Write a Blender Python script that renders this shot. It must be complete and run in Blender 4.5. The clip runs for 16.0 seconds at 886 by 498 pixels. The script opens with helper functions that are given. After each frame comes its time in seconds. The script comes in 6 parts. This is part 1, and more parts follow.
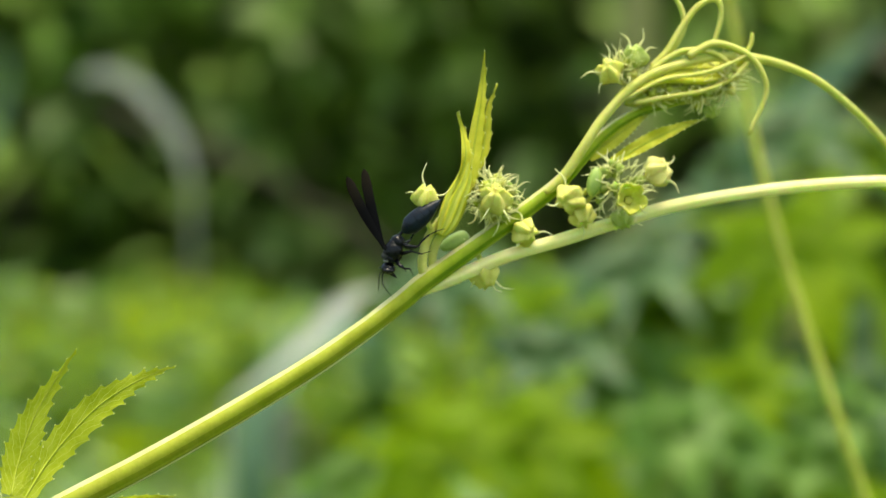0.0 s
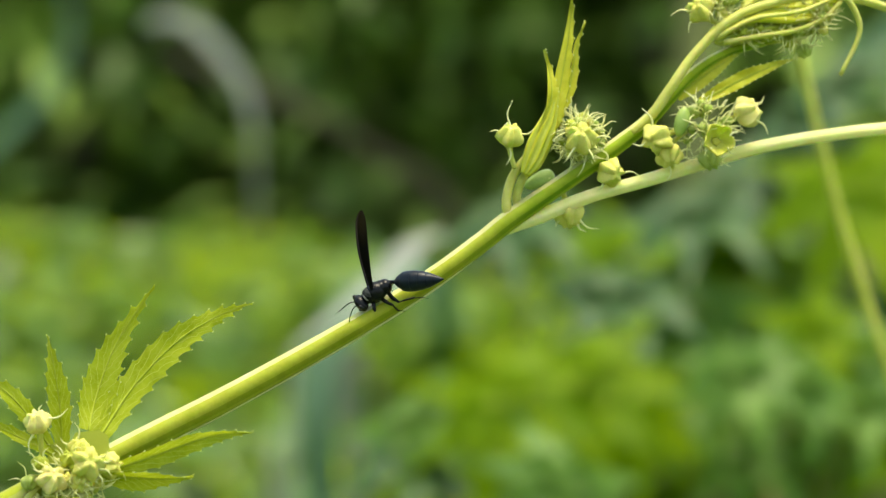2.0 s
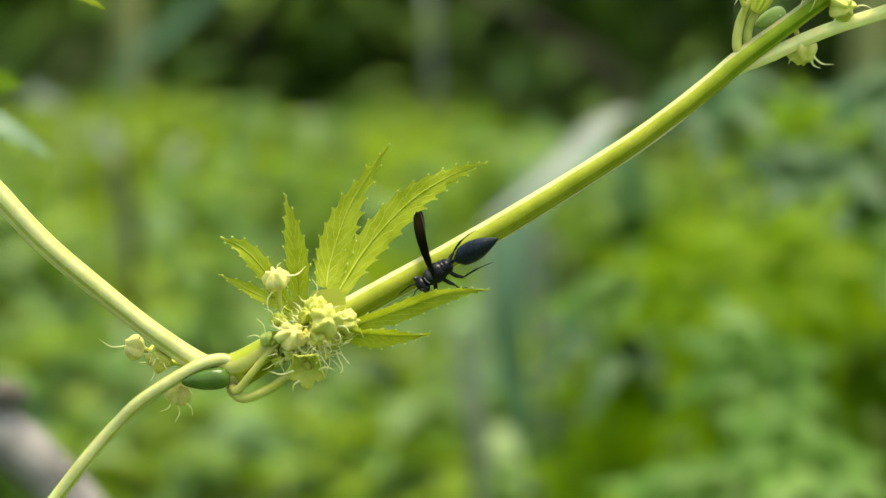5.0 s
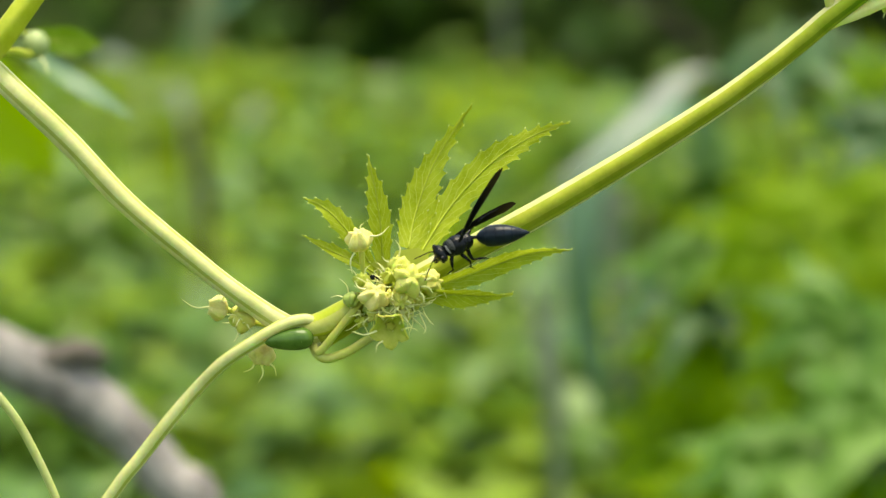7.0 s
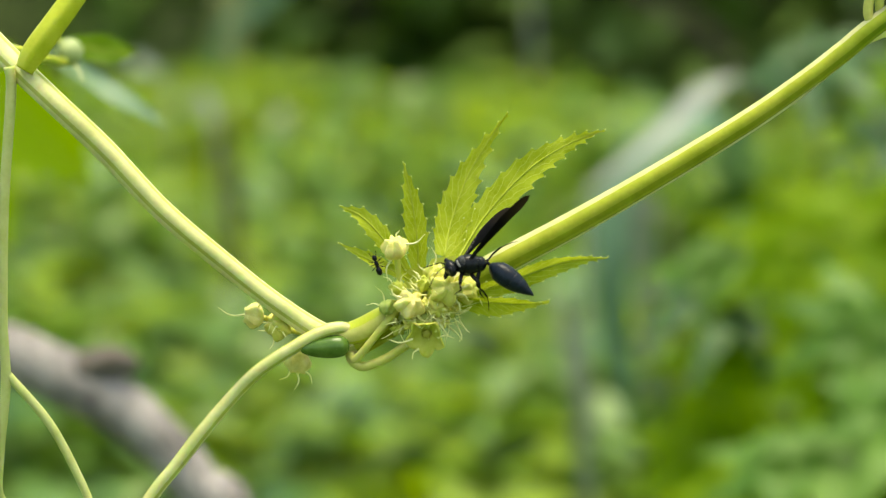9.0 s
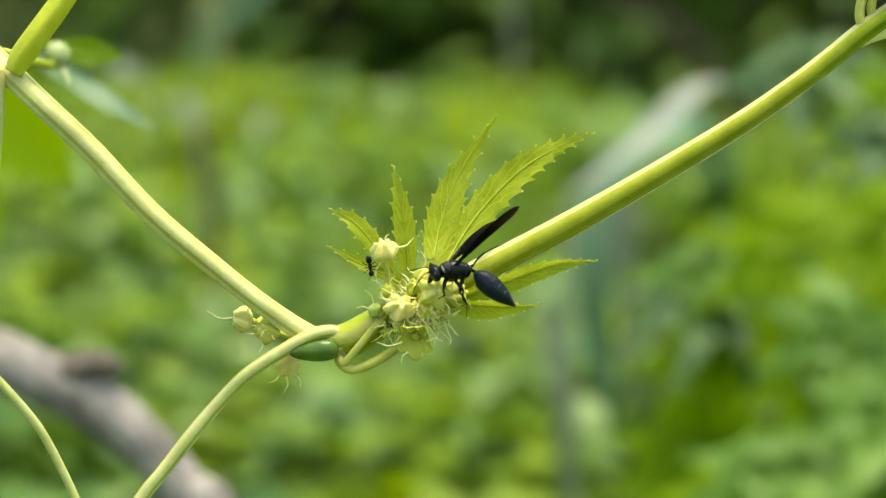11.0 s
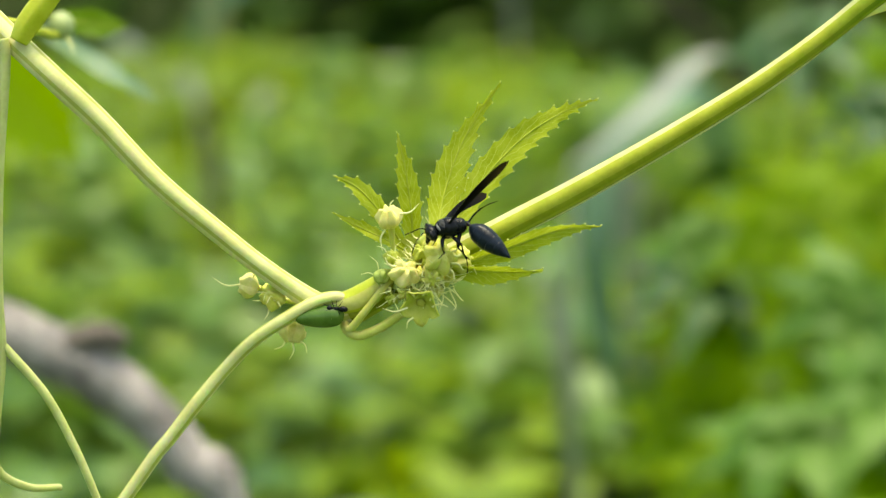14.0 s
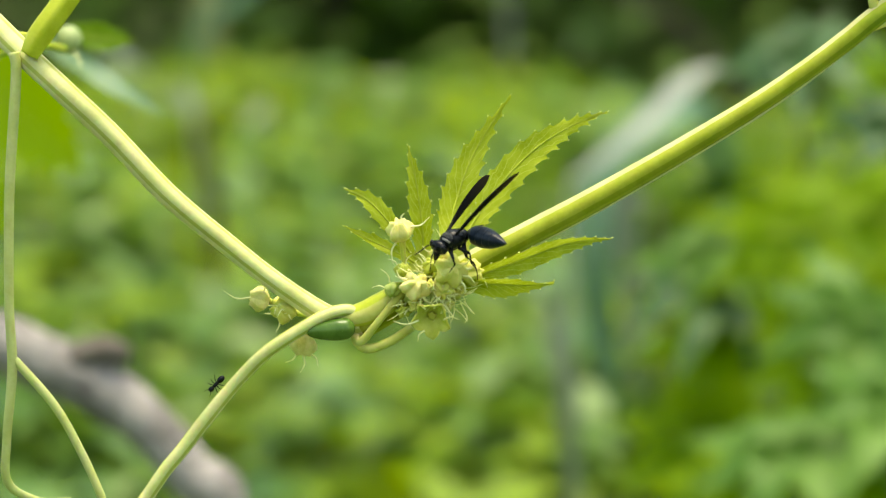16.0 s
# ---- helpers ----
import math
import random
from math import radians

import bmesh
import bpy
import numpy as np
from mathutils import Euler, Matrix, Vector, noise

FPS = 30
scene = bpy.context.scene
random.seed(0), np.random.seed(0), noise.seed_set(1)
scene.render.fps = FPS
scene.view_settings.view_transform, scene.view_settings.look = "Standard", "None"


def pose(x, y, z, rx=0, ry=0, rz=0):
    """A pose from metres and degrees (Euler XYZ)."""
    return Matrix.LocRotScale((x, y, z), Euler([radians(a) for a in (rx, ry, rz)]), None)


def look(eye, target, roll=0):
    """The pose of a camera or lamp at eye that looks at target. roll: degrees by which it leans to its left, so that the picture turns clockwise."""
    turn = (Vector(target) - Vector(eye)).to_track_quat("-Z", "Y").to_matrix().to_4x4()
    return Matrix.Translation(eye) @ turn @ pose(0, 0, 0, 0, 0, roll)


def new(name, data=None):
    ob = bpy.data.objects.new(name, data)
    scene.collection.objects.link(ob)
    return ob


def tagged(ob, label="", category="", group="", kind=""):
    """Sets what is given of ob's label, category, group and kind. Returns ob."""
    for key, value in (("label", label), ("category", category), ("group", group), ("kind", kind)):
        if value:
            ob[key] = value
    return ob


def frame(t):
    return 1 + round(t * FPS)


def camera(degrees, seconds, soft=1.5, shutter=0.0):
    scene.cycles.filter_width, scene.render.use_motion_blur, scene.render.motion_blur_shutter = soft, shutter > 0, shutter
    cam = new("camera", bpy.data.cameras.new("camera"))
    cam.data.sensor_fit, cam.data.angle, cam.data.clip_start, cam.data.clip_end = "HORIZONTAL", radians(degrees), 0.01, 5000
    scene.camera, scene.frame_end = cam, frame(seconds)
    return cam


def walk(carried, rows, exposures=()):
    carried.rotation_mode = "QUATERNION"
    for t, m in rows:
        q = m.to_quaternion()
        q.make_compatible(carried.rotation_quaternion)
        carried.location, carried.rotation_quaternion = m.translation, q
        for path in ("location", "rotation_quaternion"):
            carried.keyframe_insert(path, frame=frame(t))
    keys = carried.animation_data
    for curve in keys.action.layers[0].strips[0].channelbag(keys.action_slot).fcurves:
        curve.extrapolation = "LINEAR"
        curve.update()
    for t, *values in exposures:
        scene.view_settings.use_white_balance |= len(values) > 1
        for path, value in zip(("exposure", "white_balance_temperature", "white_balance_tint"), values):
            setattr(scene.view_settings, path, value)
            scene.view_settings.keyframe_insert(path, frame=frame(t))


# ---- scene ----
cam = camera(16.0, 16.0, soft=1.35)
cam.data.dof.use_dof = True
cam.data.dof.focus_distance = 0.632
cam.data.dof.aperture_fstop = 13.5
PATH = [
    (0, pose(0.02331, -0.62212, 1.00737, 87.564, -0.123, -5.512)),
    (0.5, pose(0.02235, -0.6218, 1.00828, 87.499, -0.165, -5.029)),
    (1, pose(0.02242, -0.62141, 1.0075, 87.286, -0.255, -4.912)),
    (1.5, pose(0.01999, -0.6208, 1.00634, 87.066, -0.438, -4.6)),
    (2, pose(0.01978, -0.62051, 1.00509, 86.639, -0.549, -4.391)),
    (2.5, pose(0.01582, -0.62064, 1.00392, 86.375, -0.585, -4.014)),
    (3, pose(0.01557, -0.62081, 1.0047, 86.071, -0.573, -3.523)),
    (3.5, pose(0.01366, -0.62133, 1.00309, 85.62, -0.488, -3.048)),
    (4, pose(0.01212, -0.62203, 1.00367, 85.275, -0.394, -2.431)),
    (4.5, pose(0.00649, -0.62304, 1.00201, 85.066, -0.318, -1.628)),
    (5, pose(0.00642, -0.62377, 0.9999, 84.541, -0.221, -1.36)),
    (5.2, pose(0.00607, -0.62387, 1, 84.32, -0.143, -1.227)),
    (7.5, pose(0.00359, -0.62328, 1.0002, 83.779, 0.024, -0.011)),
    (8, pose(0.00307, -0.62313, 1.00018, 83.837, 0.047, -0.174)),
    (8.5, pose(0.00258, -0.62307, 1.00016, 83.87, 0.058, 0.131)),
    (8.7, pose(0.00229, -0.62307, 1.00015, 83.91, 0.047, 0.377)),
    (10.8, pose(0.00027, -0.62316, 1.00009, 83.975, 0.066, 0.079)),
    (11, pose(0, -0.623, 1, 84, 0, -0)),
    (11.5, pose(-0.00021, -0.62221, 0.99857, 84.073, 0.121, -0.09)),
    (12, pose(0.00021, -0.62298, 0.99841, 84.016, 0.102, -0.189)),
    (12.5, pose(0.00147, -0.62389, 0.99845, 83.974, 0.123, -0.241)),
    (13, pose(-0.0009, -0.62463, 0.9988, 83.848, 0.177, -0.276)),
    (13.5, pose(0.00024, -0.62516, 0.99792, 83.679, 0.263, -0.165)),
    (14, pose(-0.00065, -0.62573, 0.99822, 83.57, 0.29, -0.004)),
    (14.5, pose(-0.00131, -0.62591, 0.99702, 83.522, 0.289, 0.138)),
    (15, pose(-0.00176, -0.62605, 0.99749, 83.549, 0.302, 0.108)),
    (15.5, pose(-0.0045, -0.62597, 0.9981, 83.791, 0.284, 0.029)),
    (16, pose(-0.00419, -0.6259, 0.99792, 83.833, 0.375, -0.139)),
]
walk(cam, PATH, [(0, 1.31, 7900, 1), (16, 1.43, 7900, 1)])

# ---- light: a bright hazy sky, soft high sun from behind the plants ----
world = bpy.data.worlds.new("sky")
scene.world = world
world.use_nodes = True
wn = world.node_tree.nodes
sky = wn.new("ShaderNodeTexSky")
sky.sky_type = 'NISHITA'
sky.sun_disc = False
sky.sun_elevation, sky.sun_rotation = radians(82), radians(113)
sky.air_density, sky.dust_density = 1.0, 3.0
wn["Background"].inputs["Strength"].default_value = 0.15
world.node_tree.links.new(sky.outputs[0], wn["Background"].inputs["Color"])
sun = new("sun", bpy.data.lights.new("sun", 'SUN'))
sun.data.energy, sun.data.angle, sun.data.color = 1.5, radians(30), (1.0, 0.95, 0.86)
sun.matrix_world = look((0.6, -0.25, 6.2), (0, 0, 1.0))


# ---- materials ----
def material(name):
    m = bpy.data.materials.new(name)
    m.use_nodes = True
    nt = m.node_tree
    return m, nt, nt.nodes["Principled BSDF"], nt.nodes, nt.links


def noise_node(nt, scale, detail=3.0, coords=None):
    n = nt.nodes.new("ShaderNodeTexNoise")
    n.inputs["Scale"].default_value, n.inputs["Detail"].default_value = scale, detail
    if coords is None:
        coords = nt.nodes.new("ShaderNodeTexCoord").outputs["Object"]
    nt.links.new(coords, n.inputs["Vector"])
    return n


def ramp(nt, source, stops):
    r = nt.nodes.new("ShaderNodeValToRGB")
    nt.links.new(source, r.inputs[0])
    while len(r.color_ramp.elements) < len(stops):
        r.color_ramp.elements.new(0.5)
    for e, (p, c) in zip(r.color_ramp.elements, stops):
        e.position, e.color = p, (*c, 1)
    return r


def bump(nt, source, strength, distance, target):
    b = nt.nodes.new("ShaderNodeBump")
    b.inputs["Strength"].default_value, b.inputs["Distance"].default_value = strength, distance
    nt.links.new(source, b.inputs["Height"])
    nt.links.new(b.outputs[0], target)


def surface(name, low, high, scale=300.0, rough=0.5, metal=0.0, relief=0.3, size=0.0002, sheen=0.0, sss=0.0, gloss=0.3):
    """Grain at two scales between two colours."""
    m, nt, p, nodes, links = material(name)
    a, b = noise_node(nt, scale), noise_node(nt, scale * 6, 2)
    mix = nodes.new("ShaderNodeMath")
    mix.operation = 'MULTIPLY_ADD'
    links.new(b.outputs[0], mix.inputs[0])
    mix.inputs[1].default_value = 0.35
    links.new(a.outputs[0], mix.inputs[2])
    r = ramp(nt, mix.outputs[0], [(0.42, low), (0.85, high)])
    links.new(r.outputs[0], p.inputs["Base Color"])
    p.inputs["Roughness"].default_value, p.inputs["Metallic"].default_value = rough, metal
    p.inputs["Specular IOR Level"].default_value = gloss
    if sheen:
        p.inputs["Sheen Weight"].default_value = sheen
    if sss:
        p.inputs["Subsurface Weight"].default_value = sss
        p.inputs["Subsurface Radius"].default_value = (0.6, 1.0, 0.2)
        p.inputs["Subsurface Scale"].default_value = 0.003
    bump(nt, b.outputs[0], relief, size, p.inputs["Normal"])
    return m


def leafy(name, low, high, through_colour, scale, thin=0.45, rough=0.45, by_piece=True, gloss=0.5):
    """A leaf's surface: colour varies over the blade and from leaf to leaf, light passes through."""
    m, nt, p, nodes, links = material(name)
    a = noise_node(nt, scale)
    src = a.outputs[0]
    if by_piece:
        g = nodes.new("ShaderNodeNewGeometry")
        mix = nodes.new("ShaderNodeMix")
        mix.inputs[0].default_value = 0.7
        links.new(a.outputs[0], mix.inputs[2])
        links.new(g.outputs["Random Per Island"], mix.inputs[3])
        src = mix.outputs[0]
    r = ramp(nt, src, [(0.2, low), (0.8, high)])
    links.new(r.outputs[0], p.inputs["Base Color"])
    p.inputs["Roughness"].default_value = rough
    p.inputs["Specular IOR Level"].default_value = gloss
    bump(nt, a.outputs[0], 0.3, 0.1 / scale, p.inputs["Normal"])
    t = nodes.new("ShaderNodeBsdfTranslucent")
    t.inputs["Color"].default_value = (*through_colour, 1)
    s = nodes.new("ShaderNodeMixShader")
    s.inputs[0].default_value = thin
    links.new(p.outputs[0], s.inputs[1])
    links.new(t.outputs[0], s.inputs[2])
    links.new(s.outputs[0], nodes["Material Output"].inputs[0])
    return m


def veined_leaf(name):
    """The young leaf: yellow-green, with side veins that follow its own map."""
    m, nt, p, nodes, links = material(name)
    uv = nodes.new("ShaderNodeUVMap")
    sep = nodes.new("ShaderNodeSeparateXYZ")
    links.new(uv.outputs[0], sep.inputs[0])

    def calc(op, a, b):
        n = nodes.new("ShaderNodeMath")
        n.operation = op
        for k, v in enumerate((a, b)):
            if isinstance(v, (int, float)):
                n.inputs[k].default_value = v
            elif v is not None:
                links.new(v, n.inputs[k])
        return n.outputs[0]

    nz = noise_node(nt, 260, 3)
    side = calc('ABSOLUTE', sep.outputs[1], None)
    run = calc('SUBTRACT', calc('MULTIPLY', sep.outputs[0], 9.0), calc('MULTIPLY', side, 2.2))
    run = calc('ADD', run, calc('MULTIPLY', nz.outputs[0], 0.5))
    tri = calc('ABSOLUTE', calc('SUBTRACT', calc('FRACT', run, None), 0.5), None)
    vein = calc('LESS_THAN', tri, 0.045)
    rib = calc('LESS_THAN', side, 0.05)
    vein = calc('MAXIMUM', vein, rib)
    fine = nodes.new("ShaderNodeTexVoronoi")
    fine.feature = 'DISTANCE_TO_EDGE'
    fine.inputs["Scale"].default_value = 700
    links.new(nodes.new("ShaderNodeTexCoord").outputs["Object"], fine.inputs["Vector"])
    net = calc('LESS_THAN', fine.outputs[0], 0.06)
    r = ramp(nt, nz.outputs[0], [(0.3, (0.315, 0.395, 0.012)), (0.7, (0.44, 0.52, 0.034))])
    mix = nodes.new("ShaderNodeMix")
    mix.data_type = 'RGBA'
    links.new(calc('MAXIMUM', vein, calc('MULTIPLY', net, 0.22)), mix.inputs[0])
    links.new(r.outputs[0], mix.inputs[6])
    mix.inputs[7].default_value = (0.52, 0.57, 0.10, 1)
    links.new(mix.outputs[2], p.inputs["Base Color"])
    p.inputs["Roughness"].default_value = 0.42
    p.inputs["Specular IOR Level"].default_value = 0.14
    bump(nt, calc('ADD', vein, nz.outputs[0]), 0.6, 0.0005, p.inputs["Normal"])
    t = nodes.new("ShaderNodeBsdfTranslucent")
    links.new(mix.outputs[2], t.inputs["Color"])
    s = nodes.new("ShaderNodeMixShader")
    s.inputs[0].default_value = 0.45
    links.new(p.outputs[0], s.inputs[1])
    links.new(t.outputs[0], s.inputs[2])
    links.new(s.outputs[0], nodes["Material Output"].inputs[0])
    return m


def along_shoot(name, low, high):
    """Stem colour that turns from one pair of tones to another where the shoot forks, 10 cm from its foot."""
    m = surface(name, low[0], low[1], 220, 0.55, sss=0.55, gloss=0.15)
    nt = m.node_tree
    p = nt.nodes["Principled BSDF"]
    old = p.inputs["Base Color"].links[0].from_socket
    sep = nt.nodes.new("ShaderNodeSeparateXYZ")
    nt.links.new(nt.nodes.new("ShaderNodeTexCoord").outputs["Object"], sep.inputs[0])
    far = nt.nodes.new("ShaderNodeMapRange")
    far.inputs[1].default_value, far.inputs[2].default_value = 0.090, 0.106
    nt.links.new(sep.outputs[0], far.inputs[0])
    grain = noise_node(nt, 220)
    r = ramp(nt, grain.outputs[0], [(0.3, high[0]), (0.7, high[1])])
    mix = nt.nodes.new("ShaderNodeMix")
    mix.data_type = 'RGBA'
    nt.links.new(far.outputs[0], mix.inputs[0])
    nt.links.new(old, mix.inputs[6])
    nt.links.new(r.outputs[0], mix.inputs[7])
    nt.links.new(mix.outputs[2], p.inputs["Base Color"])
    return m


SHOOT_RIDGE = along_shoot("shoot_ridge", ((0.265, 0.305, 0.020), (0.34, 0.37, 0.038)), ((0.20, 0.29, 0.012), (0.30, 0.38, 0.03)))
# pale tone that paints edge light onto the shoot
SHOOT_LIT_EDGE = surface("shoot_lit_edge", (0.42, 0.42, 0.16), (0.52, 0.515, 0.235), 220, 0.55, sss=0.6, gloss=0.15)
IVORY = surface("ivory_stem", (0.80, 0.78, 0.28), (0.90, 0.87, 0.40), 220, 0.5, sss=0.5, gloss=0.2)
VALLEY = surface("stem_valley", (0.34, 0.37, 0.07), (0.42, 0.45, 0.11), 220, 0.55, sss=0.4, gloss=0.15)
PALE_BUD = surface("pale_bud", (0.25, 0.33, 0.11), (0.35, 0.42, 0.18), 300, 0.45)
RIB = surface("leaf_rib", (0.30, 0.37, 0.022), (0.40, 0.46, 0.045), 260, 0.5)
FRUIT_PALE = surface("pale_ovary", (0.22, 0.34, 0.07), (0.33, 0.45, 0.12), 200, 0.4, sss=0.2)
SHOOT_GROOVE = along_shoot("shoot_groove", ((0.19, 0.235, 0.010), (0.255, 0.295, 0.020)), ((0.10, 0.19, 0.006), (0.16, 0.26, 0.012)))
THIN = surface("thin_vine_skin", (0.38, 0.43, 0.05), (0.52, 0.55, 0.10), 120, 0.5, sss=0.3)
DARKWOOD = surface("dark_wood", (0.020, 0.016, 0.011), (0.055, 0.043, 0.030), 20, 0.9, relief=0.6, size=0.003)
TENDRIL = surface("tendril_skin", (0.40, 0.43, 0.13), (0.50, 0.52, 0.21), 220, 0.55, sss=0.3, gloss=0.15)
RIDGE = surface("stem_ridge", (0.56, 0.58, 0.12), (0.70, 0.70, 0.22), 220, 0.38, sss=0.2)
GROOVE = surface("stem_groove", (0.36, 0.42, 0.018), (0.46, 0.51, 0.04), 220, 0.38, sss=0.2)
CREAM = surface("cream_stem", (0.51, 0.51, 0.20), (0.62, 0.61, 0.28), 220, 0.55, sss=0.55, gloss=0.15)
PALE = surface("pale_stem", (0.40, 0.415, 0.075), (0.52, 0.525, 0.145), 220, 0.5, sss=0.35, gloss=0.2)
CUP = surface("flower_cup", (0.33, 0.40, 0.03), (0.46, 0.50, 0.07), 350, 0.45)
BUD = surface("bud", (0.50, 0.505, 0.085), (0.66, 0.64, 0.18), 500, 0.6, sss=0.3, gloss=0.15, relief=0.6)
BUD_WARM = surface("bud_warm", (0.58, 0.53, 0.14), (0.74, 0.67, 0.26), 500, 0.6, sss=0.3, gloss=0.15, relief=0.6)
BUD_GREEN = surface("bud_green", (0.24, 0.33, 0.05), (0.40, 0.47, 0.12), 350, 0.5, sss=0.2)
HAIR = surface("calyx_hair", (0.66, 0.67, 0.26), (0.80, 0.80, 0.40), 400, 0.45)
FRUIT = surface("green_ovary", (0.044, 0.105, 0.012), (0.088, 0.168, 0.026), 200, 0.22)
YOUNG = veined_leaf("young_leaf")
FOLDED = surface("folded_leaf", (0.40, 0.43, 0.022), (0.54, 0.55, 0.06), 260, 0.55, sss=0.35, gloss=0.15, relief=0.5)
PETAL = surface("petal", (0.40, 0.44, 0.045), (0.53, 0.54, 0.11), 420, 0.6, sss=0.25, gloss=0.15, relief=0.7)
GLAND = surface("leaf_gland", (0.44, 0.52, 0.12), (0.58, 0.64, 0.22), 500, 0.35)
CUTICLE = surface("wasp_black", (0.002, 0.0025, 0.003), (0.006, 0.008, 0.009), 900, 0.20, relief=0.35, size=0.00010, gloss=0.17)
BLUE = surface("gaster_blue_black", (0.003, 0.006, 0.010), (0.007, 0.014, 0.023), 700, 0.30, relief=0.3, size=0.00006, gloss=0.20)
FUZZ = surface("thorax_fuzz", (0.006, 0.008, 0.008), (0.070, 0.075, 0.072), 1500, 0.8, relief=0.9, size=0.0003)
COLLAR = surface("pale_collar", (0.10, 0.10, 0.09), (0.28, 0.28, 0.25), 1500, 0.7, relief=0.8, size=0.0002)
EYE = surface("eye", (0.004, 0.004, 0.005), (0.010, 0.010, 0.012), 1500, 0.2)


def wing_material():
    """Smoky black membrane that pales to brown at the end of the wing."""
    m = leafy("wing_membrane", (0.004, 0.004, 0.004), (0.010, 0.008, 0.006), (0.02, 0.012, 0.004), 500, thin=0.30, rough=0.4, by_piece=False, gloss=0.06)
    nt = m.node_tree
    sep = nt.nodes.new("ShaderNodeSeparateXYZ")
    nt.links.new(nt.nodes.new("ShaderNodeTexCoord").outputs["Object"], sep.inputs[0])
    far = nt.nodes.new("ShaderNodeMapRange")
    far.inputs[1].default_value, far.inputs[2].default_value = 0.010, 0.0155
    nt.links.new(sep.outputs[0], far.inputs[0])
    r = ramp(nt, far.outputs[0], [(0.0, (0.003, 0.003, 0.003)), (1.0, (0.012, 0.009, 0.006))])
    nt.links.new(r.outputs[0], nt.nodes["Principled BSDF"].inputs["Base Color"])
    r = ramp(nt, far.outputs[0], [(0.0, (0.004, 0.003, 0.002)), (1.0, (0.045, 0.033, 0.010))])
    nt.links.new(r.outputs[0], nt.nodes["Translucent BSDF"].inputs["Color"])
    return m


WING = wing_material()
BEE_FUR = surface("bee_fur", (0.22, 0.14, 0.06), (0.45, 0.31, 0.15), 2500, 0.9, relief=1.0, size=0.0003)
BEE_BAND = surface("bee_amber", (0.30, 0.15, 0.05), (0.42, 0.24, 0.10), 1200, 0.5)
BEE_DARK = surface("bee_dark", (0.02, 0.014, 0.010), (0.06, 0.045, 0.03), 1200, 0.4)
BEE_PALE = surface("bee_pale_band", (0.30, 0.26, 0.18), (0.46, 0.40, 0.29), 1500, 0.8)
BEE_WING = surface("bee_wing", (0.25, 0.22, 0.16), (0.40, 0.36, 0.28), 500, 0.25)
BEE_WING.node_tree.nodes["Principled BSDF"].inputs["Alpha"].default_value = 0.13
BARK = surface("branch_bark", (0.085, 0.074, 0.068), (0.37, 0.34, 0.315), 70, 0.85, relief=0.9, size=0.004)
BARK_DARK = surface("stub_bark", (0.06, 0.05, 0.04), (0.17, 0.145, 0.12), 40, 0.85, relief=0.9, size=0.004)
SOIL = surface("soil", (0.026, 0.032, 0.012), (0.070, 0.080, 0.030), 6, 0.95, relief=0.8, size=0.02)
WEED = leafy("weed_leaf", (0.07, 0.15, 0.006), (0.23, 0.35, 0.020), (0.30, 0.44, 0.008), 14, thin=0.4, rough=0.5, gloss=0.35)
WEED_DULL = leafy("weed_leaf_dull", (0.035, 0.11, 0.014), (0.14, 0.26, 0.045), (0.16, 0.30, 0.02), 14, thin=0.3, rough=0.34, gloss=0.65)
# paler weed leaves that carry sky sheen in their colour
WEED_SHEEN = leafy("weed_leaf_sheen", (0.17, 0.27, 0.07), (0.32, 0.43, 0.16), (0.30, 0.44, 0.06), 14, thin=0.35, rough=0.35, gloss=0.6)
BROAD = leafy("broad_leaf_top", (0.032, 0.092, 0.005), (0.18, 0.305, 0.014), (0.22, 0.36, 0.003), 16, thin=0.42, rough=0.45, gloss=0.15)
# lit copy of the broad leaf; light coming through is in its colours
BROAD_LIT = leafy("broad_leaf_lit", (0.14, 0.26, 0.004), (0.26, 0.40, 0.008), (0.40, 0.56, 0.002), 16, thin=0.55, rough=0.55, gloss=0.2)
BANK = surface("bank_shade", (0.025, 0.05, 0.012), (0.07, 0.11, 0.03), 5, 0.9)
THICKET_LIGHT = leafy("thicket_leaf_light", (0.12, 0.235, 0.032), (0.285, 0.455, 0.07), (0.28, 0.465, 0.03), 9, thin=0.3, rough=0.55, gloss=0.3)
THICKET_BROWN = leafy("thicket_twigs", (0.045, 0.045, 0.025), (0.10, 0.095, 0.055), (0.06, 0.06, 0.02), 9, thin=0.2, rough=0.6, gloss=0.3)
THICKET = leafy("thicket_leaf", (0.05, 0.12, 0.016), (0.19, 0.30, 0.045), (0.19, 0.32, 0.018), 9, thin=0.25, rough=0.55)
# for bleached dry blades, and for sky light painted over the blue-green blade
DRY_AND_SKY_LIT = leafy("bleached_and_sky_lit", (0.44, 0.46, 0.39), (0.64, 0.66, 0.58), (0.46, 0.48, 0.36), 20, thin=0.3, rough=0.5)
DRY = leafy("dry_blade", (0.22, 0.26, 0.18), (0.34, 0.38, 0.28), (0.22, 0.27, 0.14), 20, thin=0.3, rough=0.5)
TEAL = leafy("blue_green_blade", (0.08, 0.18, 0.09), (0.19, 0.32, 0.19), (0.15, 0.30, 0.09), 20, thin=0.25, rough=0.42, gloss=0.6)
# near white, so the strip under the stem reads as rim light
RIM_LIGHT = leafy("rim_light_strip", (0.74, 0.74, 0.40), (0.86, 0.85, 0.55), (0.86, 0.85, 0.50), 300, thin=0.3, rough=0.5, by_piece=False, gloss=0.2)
STALK = surface("weed_stalk", (0.14, 0.16, 0.05), (0.26, 0.27, 0.10), 40, 0.7, relief=0.4, size=0.001)
